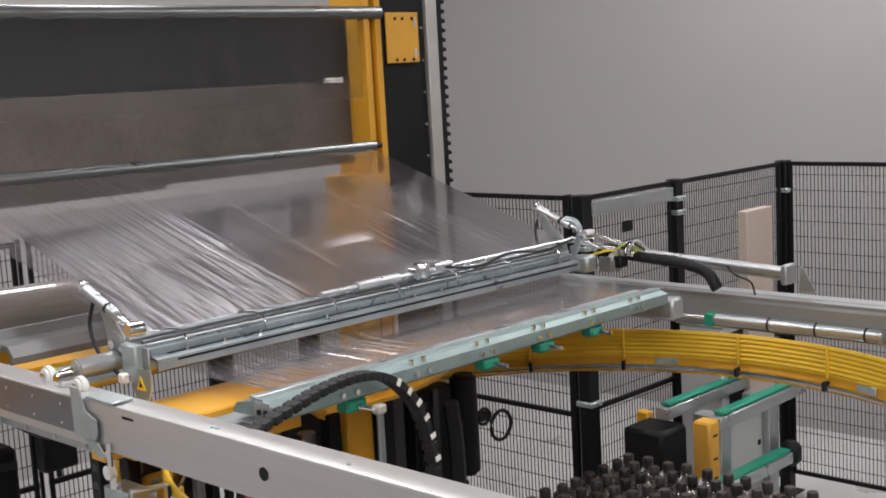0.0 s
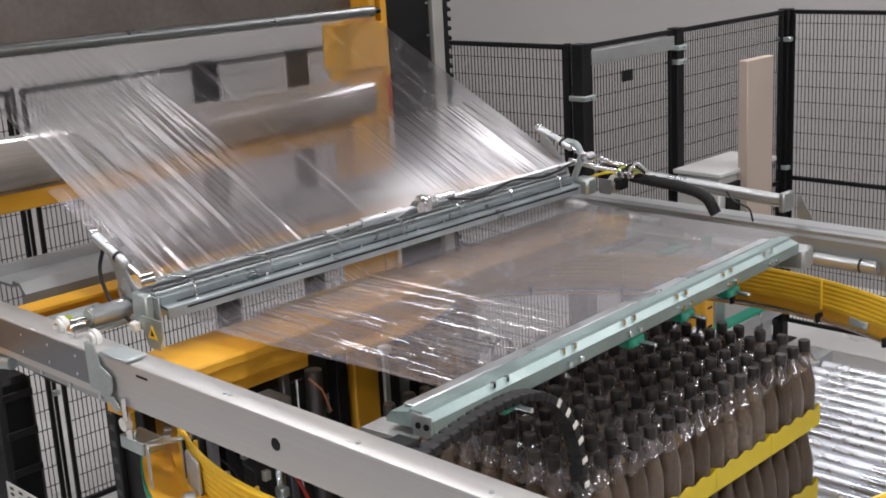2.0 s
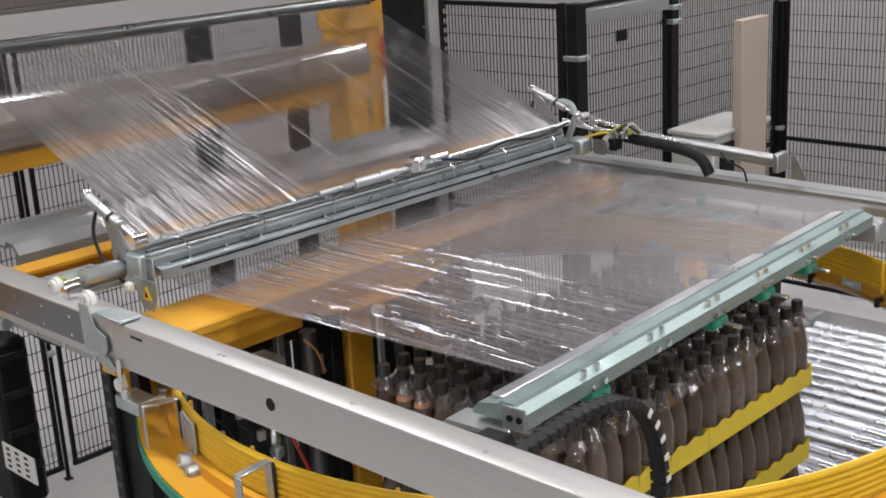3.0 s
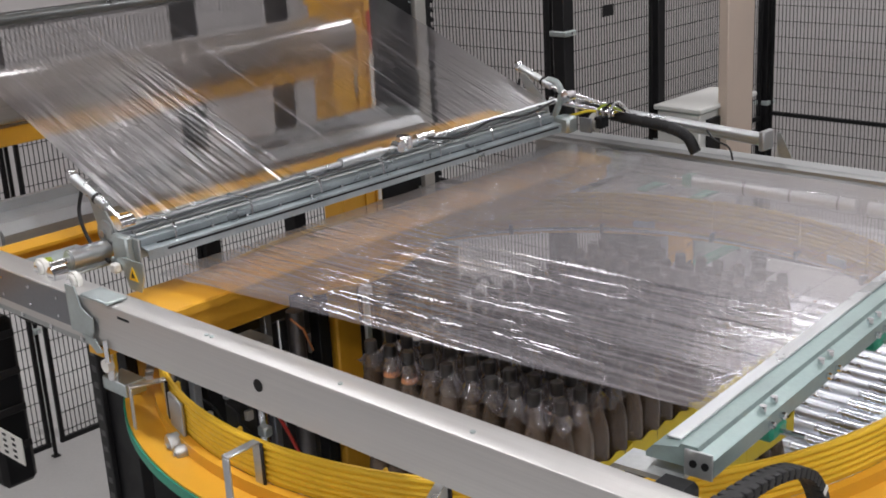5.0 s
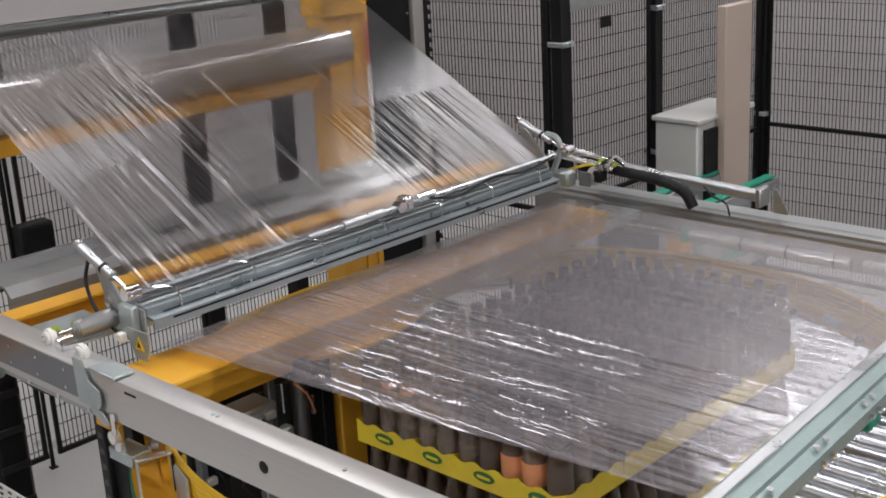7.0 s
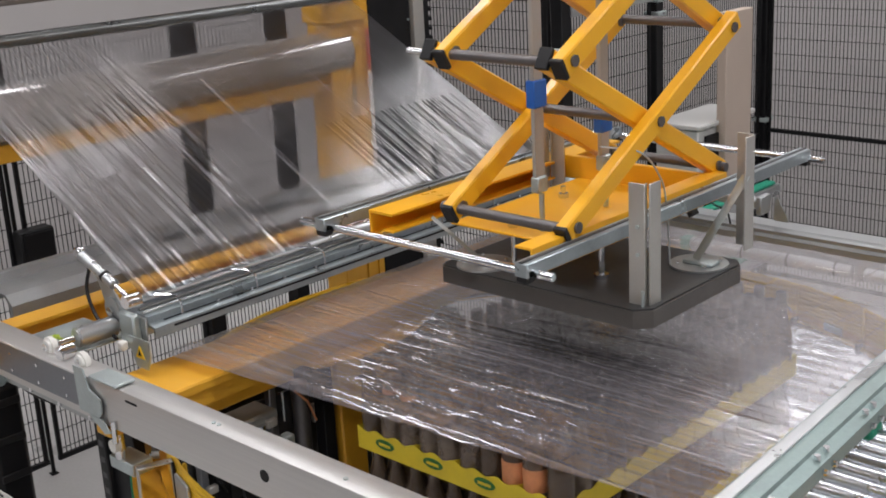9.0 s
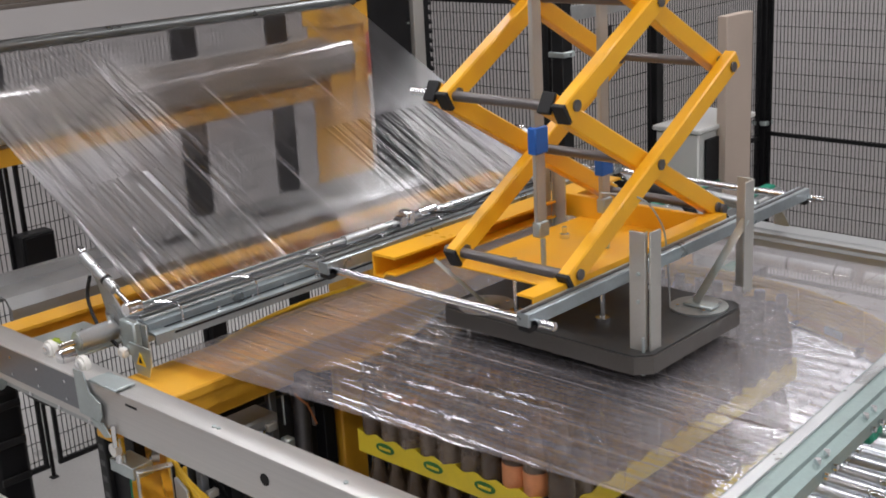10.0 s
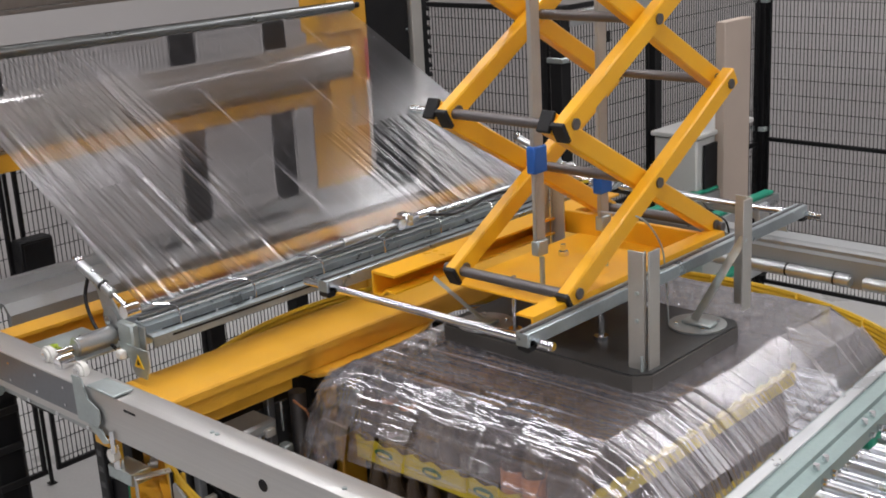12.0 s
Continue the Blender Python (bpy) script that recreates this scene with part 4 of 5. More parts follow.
    for k in range(3):
        part("far_fitting", rod((-3.07 + 0.03 * k, 4.17, 0.03), (-3.07 + 0.03 * k, 4.17, 0.055), 0.009, 10), CHROME, cb)
        part("far_tube", sweep(smooth_path([(-3.07 + 0.03 * k, 4.17, 0.055), (-3.04 + 0.03 * k, 4.19, 0.075 + 0.01 * k), (-2.98 + 0.02 * k, 4.22, 0.05)], 5), 0.005, 6), (GREENWIRE, RUBBER, ALU)[k], cb)
    part("far_wheel", rod((-3.10, 4.17, 0.0), (-3.06, 4.17, 0.0), 0.04, 18, cap=0.006), DULL, cb)
    part("link_rod", rod((-3.24, 4.1, 0.14), (-2.98, 4.24, 0.045), 0.01, 10), CHROME, cb)
    part("link_rod", rod((-3.26, 4.08, 0.10), (-3.02, 4.22, 0.03), 0.012, 10), CHROME, cb)
    part("wiring", sweep(smooth_path([(-3.2, 4.1, 0.02), (-3.1, 4.16, 0.05), (-3.05, 4.2, 0.03), (-3.0, 4.24, 0.05)], 6), 0.006, 6), CARD, cb, "yellow cable")
    return cb


CLAMP = clamp_bar()


def swing_arm(name, y):
    """An air cylinder that swings the clamp."""
    ob = part(name, rod((-0.085, 0, 0.033), (-0.26, 0, 0.10), 0.017, 16, cap=0.003), ALU, CLAMP, "silver air cylinder")
    part("piston_rod", rod((0.0, 0, 0.0), (-0.085, 0, 0.033), 0.008, 10), CHROME, ob)
    part("rod_end", box(-0.285, -0.25, -0.014, 0.014, 0.09, 0.125, bevel=0.006), CHROME, ob)
    part("collar", rod((-0.13, 0, 0.05), (-0.14, 0, 0.054), 0.0185, 16), RUBBER, ob)
    part("knuckle", rod((0, -0.025, 0), (0, 0.025, 0), 0.022, 14), CHROME, ob)
    ob.location = (-3.13, y, 0.13)
    return ob


ARMS = [swing_arm("air_cylinder", 1.885), swing_arm("air_cylinder", 4.05)]


def gripper():
    gb = thing("gripper_bar", "aluminium film gripper bar that slides along the rails", "gripper bar", pose(0, 0, CARZ))
    y0, y1 = 1.83, 3.86
    sec = [(-0.145, -0.005), (-0.13, 0.012), (-0.075, 0.022), (-0.07, 0.03), (-0.035, 0.03), (-0.03, 0.022), (0.0, 0.012), (0.0, -0.024), (-0.01, -0.032), (-0.05, -0.032), (-0.06, -0.016), (-0.145, -0.016)]
    part("bar", profile(sec, "y", y0, y1), SEAGREY, gb, "pale grey green gripper profile")
    part("clamp_strip", box(-0.118, -0.085, y0 + 0.03, y1 - 0.05, 0.018, 0.026), ALU, gb)
    part("end_cap", box(-0.06, 0.0, y0 - 0.006, y0 - 0.001, -0.03, 0.025), PLATE, gb)
    for x in (-0.04, -0.015):
        part("bore", rod((x, y0 - 0.009, -0.002), (x, y0 - 0.006, -0.002), 0.008, 10), BLACK, gb)
    for k, y in enumerate(np.linspace(y0 + 0.25, y1 - 0.25, 6)):
        for d in (0.0, 0.055):
            part("bolt", rod((0.0, y + d, -0.008), (0.012, y + d, -0.008), 0.008, 8), CHROME, gb)
            part("bolt_head", rod((-0.015, y + d, 0.018), (-0.015, y + d, 0.03), 0.008, 8), CHROME, gb)
        if k % 2 == 0 or k == 3:
            part("green_pad", box(-0.055, -0.005, y + 0.03, y + 0.11, -0.068, -0.033, bevel=0.008), GREEN, gb, "green plastic pad")
            part("pad_pin", rod((-0.005, y + 0.07, -0.052), (0.05, y + 0.07, -0.052), 0.007, 8), CHROME, gb)
    part("near_foot", profile([(-0.21, -0.045), (-0.06, -0.045), (-0.06, -0.034), (-0.20, -0.034)], "y", y0 - 0.03, y0 + 0.05), PLATE, gb)
    part("slider", box(-0.20, 0.02, y1 + 0.001, y1 + 0.09, -0.09, -0.01, bevel=0.01), PLATE, gb)
    part("slider_block", box(-0.10, -0.02, y0 - 0.10, y0 - 0.01, -0.09, -0.03, bevel=0.01), RUBBER, gb)
    ch = part("cable_chain", bmesh.new(), RUBBER, gb, "black segmented cable chain")
    path = smooth_path([(0.055, 1.69, -0.02), (0.06, 1.82, 0.015), (0.06, 1.95, 0.042), (0.06, 2.08, 0.05), (0.06, 2.18, 0.03), (0.06, 2.27, -0.03), (0.06, 2.335, -0.12), (0.06, 2.375, -0.25), (0.06, 2.385, -0.42), (0.055, 2.36, -0.58)], 8)
    bm = sweep(path, 0.021, 8, flat=0.6)
    bm.to_mesh(ch.data)
    ch.data.polygons.foreach_set("use_smooth", [True] * len(ch.data.polygons))
    bm.free()
    link = to_mesh(box(-0.0225, 0.0225, -0.0125, 0.0125, -0.0115, 0.0115, bevel=0.002), "link", RUBBER)
    tab = to_mesh(box(0.0215, 0.0245, -0.008, 0.008, -0.009, 0.0125, bevel=0.001), "tab", WHITE)
    for k, (a, b) in enumerate(zip(path[1::2], path[2::2])):
        d = (b - a)
        ang = math.atan2(d.z, d.y)
        ln = new("link", link)
        ln.parent = ch
        ln.matrix_basis = Matrix.Translation((a + b) / 2) @ Matrix.Rotation(ang, 4, "X")
        if a.z > -0.5 and a.y > 2.2 and k % 2:
            tb = new("tab", tab)
            tb.parent = ch
            tb.matrix_basis = ln.matrix_basis
    return gb, ch


GRIPPER, CHAIN = gripper()


# ---- wrapping ring under the carriage ----
RCX, RCY = -2.29, 2.84


def wrapping_ring():
    wr = thing("wrapping_ring", "yellow steel wrapping ring with stacked conductor rails", "wrapping ring", pose(0, 0, CARZ))
    for k in range(6):
        part("conductor_rail", ring_tube(RCX, RCY, 1.205, -0.225 - 0.017 * k, 0.0085), RIBS, wr, "yellow ribbed conductor rail")
    part("rail_backing", ring_band(RCX, RCY, 1.201, 1.208, -0.325, -0.215), RIBS, wr)
    part("ring_web", ring_band(RCX, RCY, 1.21, 1.235, -0.36, -0.325), YELLOW, wr, "yellow ring web")
    part("ring_flange", ring_band(RCX, RCY, 1.22, 1.32, -0.39, -0.36), YELLOW, wr, "yellow ring flange")
    part("drive_belt", ring_band(RCX, RCY, 1.321, 1.326, -0.395, -0.365), GREEN, wr)
    part("guide_tube", ring_tube(RCX, RCY, 1.185, -0.36, 0.011), CHROME, wr, "bright round guide tube")
    for a in (62, 78, 96, 118, 136, 40, 20, 250, 268, 235, 290):
        m = Matrix.Translation((RCX, RCY, 0)) @ Matrix.Rotation(radians(a), 4, "Z")
        part("rail_clip", turned(box(1.186, 1.198, -0.005, 0.005, -0.33, -0.213), m), RIBS, wr)
        part("tube_clip", turned(box(1.166, 1.2, -0.007, 0.007, -0.375, -0.34, bevel=0.003), m), BLACK, wr)
    for a in (70, 110, 245):
        m = Matrix.Translation((RCX, RCY, 0)) @ Matrix.Rotation(radians(a), 4, "Z")
        part("splice_plate", turned(box(1.20, 1.209, -0.045, 0.045, -0.375, -0.328), m), GALV, wr)
    for a in (229, 254):
        m = Matrix.Translation((RCX, RCY, 0)) @ Matrix.Rotation(radians(a), 4, "Z")
        part("roller_plate", turned(box(1.215, 1.225, -0.075, 0.03, -0.40, -0.23, bevel=0.01), m), PLATE, wr)
        for d, r in ((0.0, 0.034), (0.055, 0.022)):
            part("support_roller", turned(rod((1.226, d, -0.355), (1.262, d, -0.355), r, 20, cap=0.004), m), PLATE, wr)
            part("roller_bolt", turned(rod((1.263, d, -0.355), (1.269, d, -0.355), 0.010, 8), m), CHROME, wr)
    for a in (224, 248.2, 272.6, 297):
        m = Matrix.Translation((RCX, RCY, 0)) @ Matrix.Rotation(radians(a), 4, "Z")
        bm = box(1.2165, 1.318, -0.013, 0.013, -0.218, -0.211)
        box(1.3115, 1.318, -0.013, 0.013, -0.34, -0.2185, bm=bm)
        part("guard_bracket", turned(bm, m), ALU, wr, "bent flat grey guard bracket")
        part("clamp_strip", turned(box(1.216, 1.222, -0.014, 0.014, -0.335, -0.2185), m), PLATE, wr)
        part("rail_spacer", turned(box(1.2155, 1.224, 0.0145, 0.023, -0.34, -0.212), m), RUBBER, wr, "black toothed rail spacer")
    return wr


RING = wrapping_ring()


def film_carriage():
    """The unit that hangs in the ring and stretches the wrapping film."""
    fc = thing("film_carriage", "black and yellow film stretch unit hanging in the ring", "film carriage", pose(0, 0, CARZ))
    part("post", box(-3.05, -2.97, 2.54, 2.65, -1.0, -0.21, bevel=0.006), YELLOW, fc, "yellow upright")
    part("gusset", profile([(2.40, -0.21), (2.72, -0.21), (2.65, -0.32), (2.54, -0.32)], "x", -3.03, -3.0), YELLOW, fc)
    part("roll", rod((-3.04, 2.42, -1.0), (-3.04, 2.42, -0.30), 0.03, 24), ROD, fc)
    part("roll", rod((-2.98, 2.20, -1.0), (-2.98, 2.20, -0.36), 0.02, 16), CHROME, fc)
    part("side_plate", box(-3.10, -3.09, 2.10, 2.42, -1.0, -0.34), CHARCOAL, fc)
    part("black_frame", box(-2.98, -2.93, 2.655, 2.71, -1.0, -0.21), BLACK, fc)
    part("black_frame", box(-3.12, -3.06, 2.06, 2.12, -1.0, -0.32), BLACK, fc)
    part("black_frame", box(-3.03, -2.98, 2.47, 2.52, -1.0, -0.25), BLACK, fc)
    part("back_panel", box(-3.30, -3.27, 1.9, 3.2, -1.1, -0.3), CHARCOAL, fc, "dark back panel")
    part("gear", box(-3.10, -2.98, 2.10, 2.28, -0.37, -0.33, bevel=0.01), PLATE, fc)
    for k, (y, z) in enumerate(((2.14, -0.46), (2.22, -0.52), (2.18, -0.62), (2.28, -0.43))):
        part("fitting", box(-2.97, -2.93, y - 0.015, y + 0.02, z - 0.02, z + 0.015, bevel=0.005), GALV, fc)
    part("cable", sweep(smooth_path([(-2.95, 2.1, -0.4), (-2.92, 2.16, -0.5), (-2.94, 2.24, -0.6), (-2.93, 2.3, -0.75)], 6), 0.006, 6), RED, fc, "red cable")
    part("strip", box(-2.805, -2.792, 2.515, 2.54, -0.60, -0.22, bevel=0.003), GALV, fc, "bright metal strip with a white tip")
    part("tip", box(-2.815, -2.785, 2.505, 2.55, -0.225, -0.195, bevel=0.006), WHITE, fc)
    part("hanging_chain", sweep(smooth_path([(-2.90, 2.95, -0.30), (-2.9, 2.97, -0.5), (-2.9, 2.96, -0.8), (-2.9, 2.95, -1.0)], 6), 0.028, 8), RUBBER, fc)
    part("pressure_tank", rod((-3.0, 3.12, -0.62), (-3.0, 3.12, -0.25), 0.05, 24, cap=0.012), BLACK, fc, "black cylinder housing")
    part("coil", sweep([(-2.97 + 0.0 * k, 3.19 + 0.03 * math.cos(k * 0.6), -0.42 + 0.03 * math.sin(k * 0.6)) for k in range(32)], 0.006, 6), RUBBER, fc)
    part("wire_box", box(-3.2, -3.1, 1.98, 2.06, -0.55, -0.40, bevel=0.01), CHARCOAL, fc)
    rng = random.Random(8)
    for k in range(22):
        x, y, z = rng.uniform(-3.06, -2.95), rng.uniform(1.95, 2.52), rng.uniform(-0.62, -0.26)
        if k % 3 == 0:
            part("pin", rod((x, y, z), (x, y, z - rng.uniform(0.05, 0.14)), rng.uniform(0.004, 0.009), 8), CHROME, fc)
        elif k % 3 == 1:
            w, h = rng.uniform(0.008, 0.02), rng.uniform(0.012, 0.035)
            part("bracket", box(x - 0.01, x + 0.01, y - w, y + w, z - h, z + h, bevel=0.003), (DULL, PLATE, BLACK)[k % 4 % 3], fc)
        else:
            part("wire", sweep(smooth_path([(x, y, z), (x + 0.02, y + 0.03, z - 0.04), (x, y + rng.uniform(0.04, 0.08), z - rng.uniform(0.02, 0.12)), (x - 0.02, y + 0.1, z - 0.15)], 5), 0.004, 6), (RUBBER, ORANGE, GALV)[k % 7 % 3], fc)
    for y in (2.0, 2.3):
        part("stand_rail", box(-3.08, -3.05, y, y + 0.03, -1.0, -0.26, bevel=0.004), DARKZINC, fc)
    return fc


FILM_UNIT = film_carriage()


def guide_column():
    """Dark ribbed column that carries the unit's hoses."""
    gc = thing("guide_column", "black ribbed guide column with a hose loop", "guide column", pose(0, 0, CARZ))
    part("body", box(-3.06, -3.0, 2.87, 3.06, -0.95, -0.27, bevel=0.006), BLACK, gc)
    part("rail", box(-2.999, -2.985, 2.95, 2.98, -0.95, -0.27), CHARCOAL, gc)
    for k in range(13):
        part("rib", box(-2.999, -2.982, 2.885, 2.925, -0.93 + 0.05 * k, -0.905 + 0.05 * k, bevel=0.003), RUBBER, gc)
    part("hose_loop", sweep([(-2.96, 3.27 + 0.055 * math.cos(0.45 * k), -0.47 + 0.055 * math.sin(0.45 * k)) for k in range(15)], 0.007, 8), RUBBER, gc)
    part("hose_arm", box(-3.0, -2.97, 3.06, 3.235, -0.44, -0.41), RUBBER, gc)
    return gc


GUIDE_COLUMN = guide_column()


# ---- press with its scissor arms ----
TOUCH = 1.475
SPAN = 0.946


def arm_mesh():
    return to_mesh(box(-0.021, 0.021, -SPAN / 2 - 0.03, SPAN / 2 + 0.03, -0.030, 0.030, bevel=0.005), "scissor_arm", LIT_YELLOW)


def press():
    pr = thing("press", "yellow scissor lift press with a dark platen", "scissor press", pose(0, 0, TOUCH))
    # heights count from the platen's underside
    pl = [(-2.55, 2.65), (-2.53, 2.625), (-1.815, 2.62), (-1.775, 2.66), (-1.78, 3.13), (-1.81, 3.17), (-2.53, 3.17), (-2.55, 3.15)]
    part("platen", profile(pl, "z", 0.0, 0.05), FOAM, pr, "thick dark grey platen with cut corners")
    part("platen_top", profile([(x * 0.985 - 0.0325, y * 0.985 + 0.0435) for x, y in pl], "z", 0.051, 0.056), CHARCOAL, pr)
    for x, y in ((-2.42, 2.70), (-1.88, 3.06)):
        part("corner_disc", rod((x, y, 0.057), (x, y, 0.063), 0.088, 32), PLATE, pr, "round zinc mounting disc")
        for k in range(4):
            a = radians(45 + 90 * k)
            part("disc_bolt", rod((x + 0.065 * math.cos(a), y + 0.065 * math.sin(a), 0.063), (x + 0.065 * math.cos(a), y + 0.065 * math.sin(a), 0.07), 0.006, 8), CHROME, pr)
    part("brace", sweep([(-1.885, 3.05, 0.075), (-1.81, 3.205, 0.31)], 0.02, 4, flat=0.25), GALV, pr, "zinc brace strip")
    part("brace_foot", box(-1.92, -1.82, 3.03, 3.08, 0.064, 0.075, bevel=0.004), GALV, pr)
    part("brace", sweep([(-2.42, 2.69, 0.07), (-2.54, 2.60, 0.215)], 0.02, 4, flat=0.25), GALV, pr)
    part("brace_foot", box(-2.46, -2.38, 2.66, 2.72, 0.064, 0.075, bevel=0.004), GALV, pr)
    # angle posts at the corners
    for x, y, top, sx, sy in ((-1.80, 2.67, 0.40, 1, -1), (-1.80, 3.24, 0.43, 1, 1), (-2.58, 3.24, 0.38, -1, 1)):
        zb = 0.03 if sy < 0 else 0.08
        bm = box(min(x - sx * 0.008, x - sx * 0.06), max(x - sx * 0.008, x - sx * 0.06), y - 0.003, y + 0.003, zb, top, bevel=0.001)
        box(x - 0.003, x + 0.003, min(y - sy * 0.008, y - sy * 0.06), max(y - sy * 0.008, y - sy * 0.06), zb, top, bevel=0.001, bm=bm)
        box(min(x - sx * 0.012, x - sx * 0.016), max(x - sx * 0.012, x - sx * 0.016), min(y - sy * 0.012, y - sy * 0.016), max(y - sy * 0.012, y - sy * 0.016), zb, top, bevel=0, bm=bm)
        post = part("angle_post", bm, DULL, pr, "dull grey steel angle post")
        for z in (0.2, 0.28):
            part("bolt", rod((x - sx * 0.03, y + sy * 0.001, z), (x - sx * 0.03, y + sy * 0.008, z), 0.006, 8), GALV, post)
    part("post_pin", rod((-1.81, 2.66, -0.012), (-1.81, 2.66, 0.1), 0.005, 8), GALV, pr)
    # frame of slotted bars and bright rods
    for x in (-1.94, -2.72):
        part("slotted_bar", box(x - 0.022, x + 0.022, 2.30, 3.83, 0.215, 0.255), ZINC, pr, "grey slotted profile bar")
        part("bar_slot", box(x - 0.006, x + 0.006, 2.30, 3.83, 0.2552, 0.2575, bevel=0), CHARCOAL, pr)
        for y in (2.32, 3.82):
            part("end_clamp", box(x - 0.022, x + 0.022, y - 0.018, y + 0.018, 0.198, 0.238, bevel=0.006), RUBBER, pr, "black clamp block")
    for y in (2.335, 3.82):
        part("tie_rod", rod((-2.84, y, 0.222), (-1.86, y, 0.222), 0.0125, 16, cap=0.003), CHROME, pr, "bright steel tie rod")
    # yellow carrier
    ch = [(-2.66, 0.178), (-2.62, 0.178), (-2.60, 0.196), (-2.56, 0.196), (-2.56, 0.202), (-2.604, 0.202), (-2.624, 0.184), (-2.654, 0.184), (-2.654, 0.248), (-2.56, 0.248), (-2.56, 0.256), (-2.66, 0.256)]
    part("rear_channel", profile(ch, "y", 2.45, 3.62), LIT_YELLOW, pr, "yellow folded channel")
    part("carrier_plate", box(-2.50, -1.99, 2.64, 3.30, 0.188, 0.196), LIT_YELLOW, pr, "yellow carrier plate")
    part("front_channel", profile([(-2.025, 0.19), (-1.966, 0.19), (-1.966, 0.268), (-2.025, 0.268), (-2.025, 0.262), (-1.972, 0.262), (-1.972, 0.196), (-2.025, 0.196)], "y", 2.38, 3.36), LIT_YELLOW, pr)
    part("far_channel", box(-2.6, -2.0, 3.29, 3.31, 0.19, 0.27), LIT_YELLOW, pr)
    for x, y in ((-2.30, 2.70), (-2.05, 2.80), (-2.38, 3.05), (-2.1, 3.1)):
        part("stud", rod((x, y, 0.056), (x, y, 0.235), 0.009, 10), CHROME, pr, "bright threaded stud")
        part("nut", rod((x, y, 0.197), (x, y, 0.212), 0.017, 6), CHROME, pr)
        part("nut", rod((x, y, 0.056), (x, y, 0.068), 0.022, 12), CHROME, pr)
    for y in (2.716, 3.035):
        part("strap", box(-2.215, -2.20, y - 0.022, y + 0.022, 0.36, 1.6, bevel=0.003), DULL, pr, "flat grey steel strap")
        part("strap_pin", box(-2.222, -2.192, y - 0.024, y + 0.024, 0.315, 0.362, bevel=0.004), GALV, pr)
        part("strap_bolt", rod((-2.2, y, 0.197), (-2.2, y, 0.31), 0.008, 8), GALV, pr)
    part("air_line", sweep(smooth_path([(-1.95, 3.01, 0.06), (-1.95, 2.99, 0.25), (-1.95, 2.957, 0.341), (-1.95, 2.853, 0.436), (-2.05, 2.80, 0.45)], 6), 0.003, 6), PLATE, pr)
    return pr


PRESS = press()
ARM_X = (-2.0, -2.42)
LEVELS = 8
# height of one crossing when the platen is down, and of the lowest pivots over the platen
REACH, FIRST = 0.474, 0.277
SCISSOR = []


def press_mount():
    """The head frame from which the scissor arms hang."""
    pm = thing("press_mount", "yellow steel head frame hung from the hall ceiling", "press mount", pose(0, 0, TOUCH + FIRST + LEVELS * REACH - 0.012))
    for x in ARM_X:
        part("head_beam", box(x - 0.06, x + 0.06, 2.3, 3.6, 0.032, 0.13), LIT_YELLOW, pm)
        for y in (2.4, 3.5):
            part("hanger", box(x - 0.03, x + 0.03, y - 0.03, y + 0.03, 0.13, 7.0 - (TOUCH + FIRST + LEVELS * REACH - 0.012)), LIT_YELLOW, pm)


press_mount()


def scissors():
    me = arm_mesh()
    bolt = to_mesh(rod((0, 0, 0), (0.006, 0, 0), 0.016, 14), "pivot", ROD)
    cap = to_mesh(box(-0.0218, 0.0218, -0.008, 0.008, -0.0308, 0.0308, bevel=0.003), "end_cap", RUBBER)
    for level in range(LEVELS):
        for x in ARM_X:
            for way in (1, -1):
                a = new("scissor_arm", me)
                a.parent = PRESS
                tagged(a, "yellow box-section scissor arm")
                for s in (-1, 0, 1):
                    b = new("pivot", bolt)
                    b.parent = a
                    b.location = (0.0225, s * SPAN / 2 * 0.97, 0)
                e = new("end_cap", cap)
                e.parent = a
                e.location = (0, -SPAN / 2 - 0.026, 0)
                SCISSOR.append((a, level, x + (0.024 if way > 0 else -0.024), way, "arm"))
        for side in (-1, 0, 1):
            r = part("cross_rod", rod((-2.44, 0, 0), (-1.98, 0, 0), 0.0155, 14), ROD, PRESS, "dark steel cross rod")
            if level == 1 and side == -1:
                part("rod_tip", rod((-2.55, 0, 0), (-2.441, 0, 0), 0.011, 14, cap=0.003), CHROME, r, "bright projecting rod end")
            SCISSOR.append((r, level, 0.0, side, "rod"))
    for y, x in ((2.716, 0), (3.035, 0)):
        part("tape", box(-2.225, -2.192, y - 0.03, y + 0.03, 0.565 if y < 2.9 else 0.435, 0.645 if y < 2.9 else 0.51, bevel=0.004), BLUE, PRESS, "blue tape wrapped on the strap")


scissors()


# ---- film ----
def ridges_of(seed, count, y0, y1, x0, x1):
    """Tension creases: place, drift, width, height, and the stretch of film that each one runs over."""
    rng = random.Random(seed)
    out = []
    for _ in range(count):
        mid = rng.uniform(y0, y1)
        xm = rng.uniform(x0, x1)
        out.append((mid, rng.uniform(-0.02, 0.10), rng.uniform(0.004, 0.009), rng.choice((-1, 1)) * rng.uniform(0.0006, 0.002), xm, rng.uniform(0.3, 1.0)))
    return out


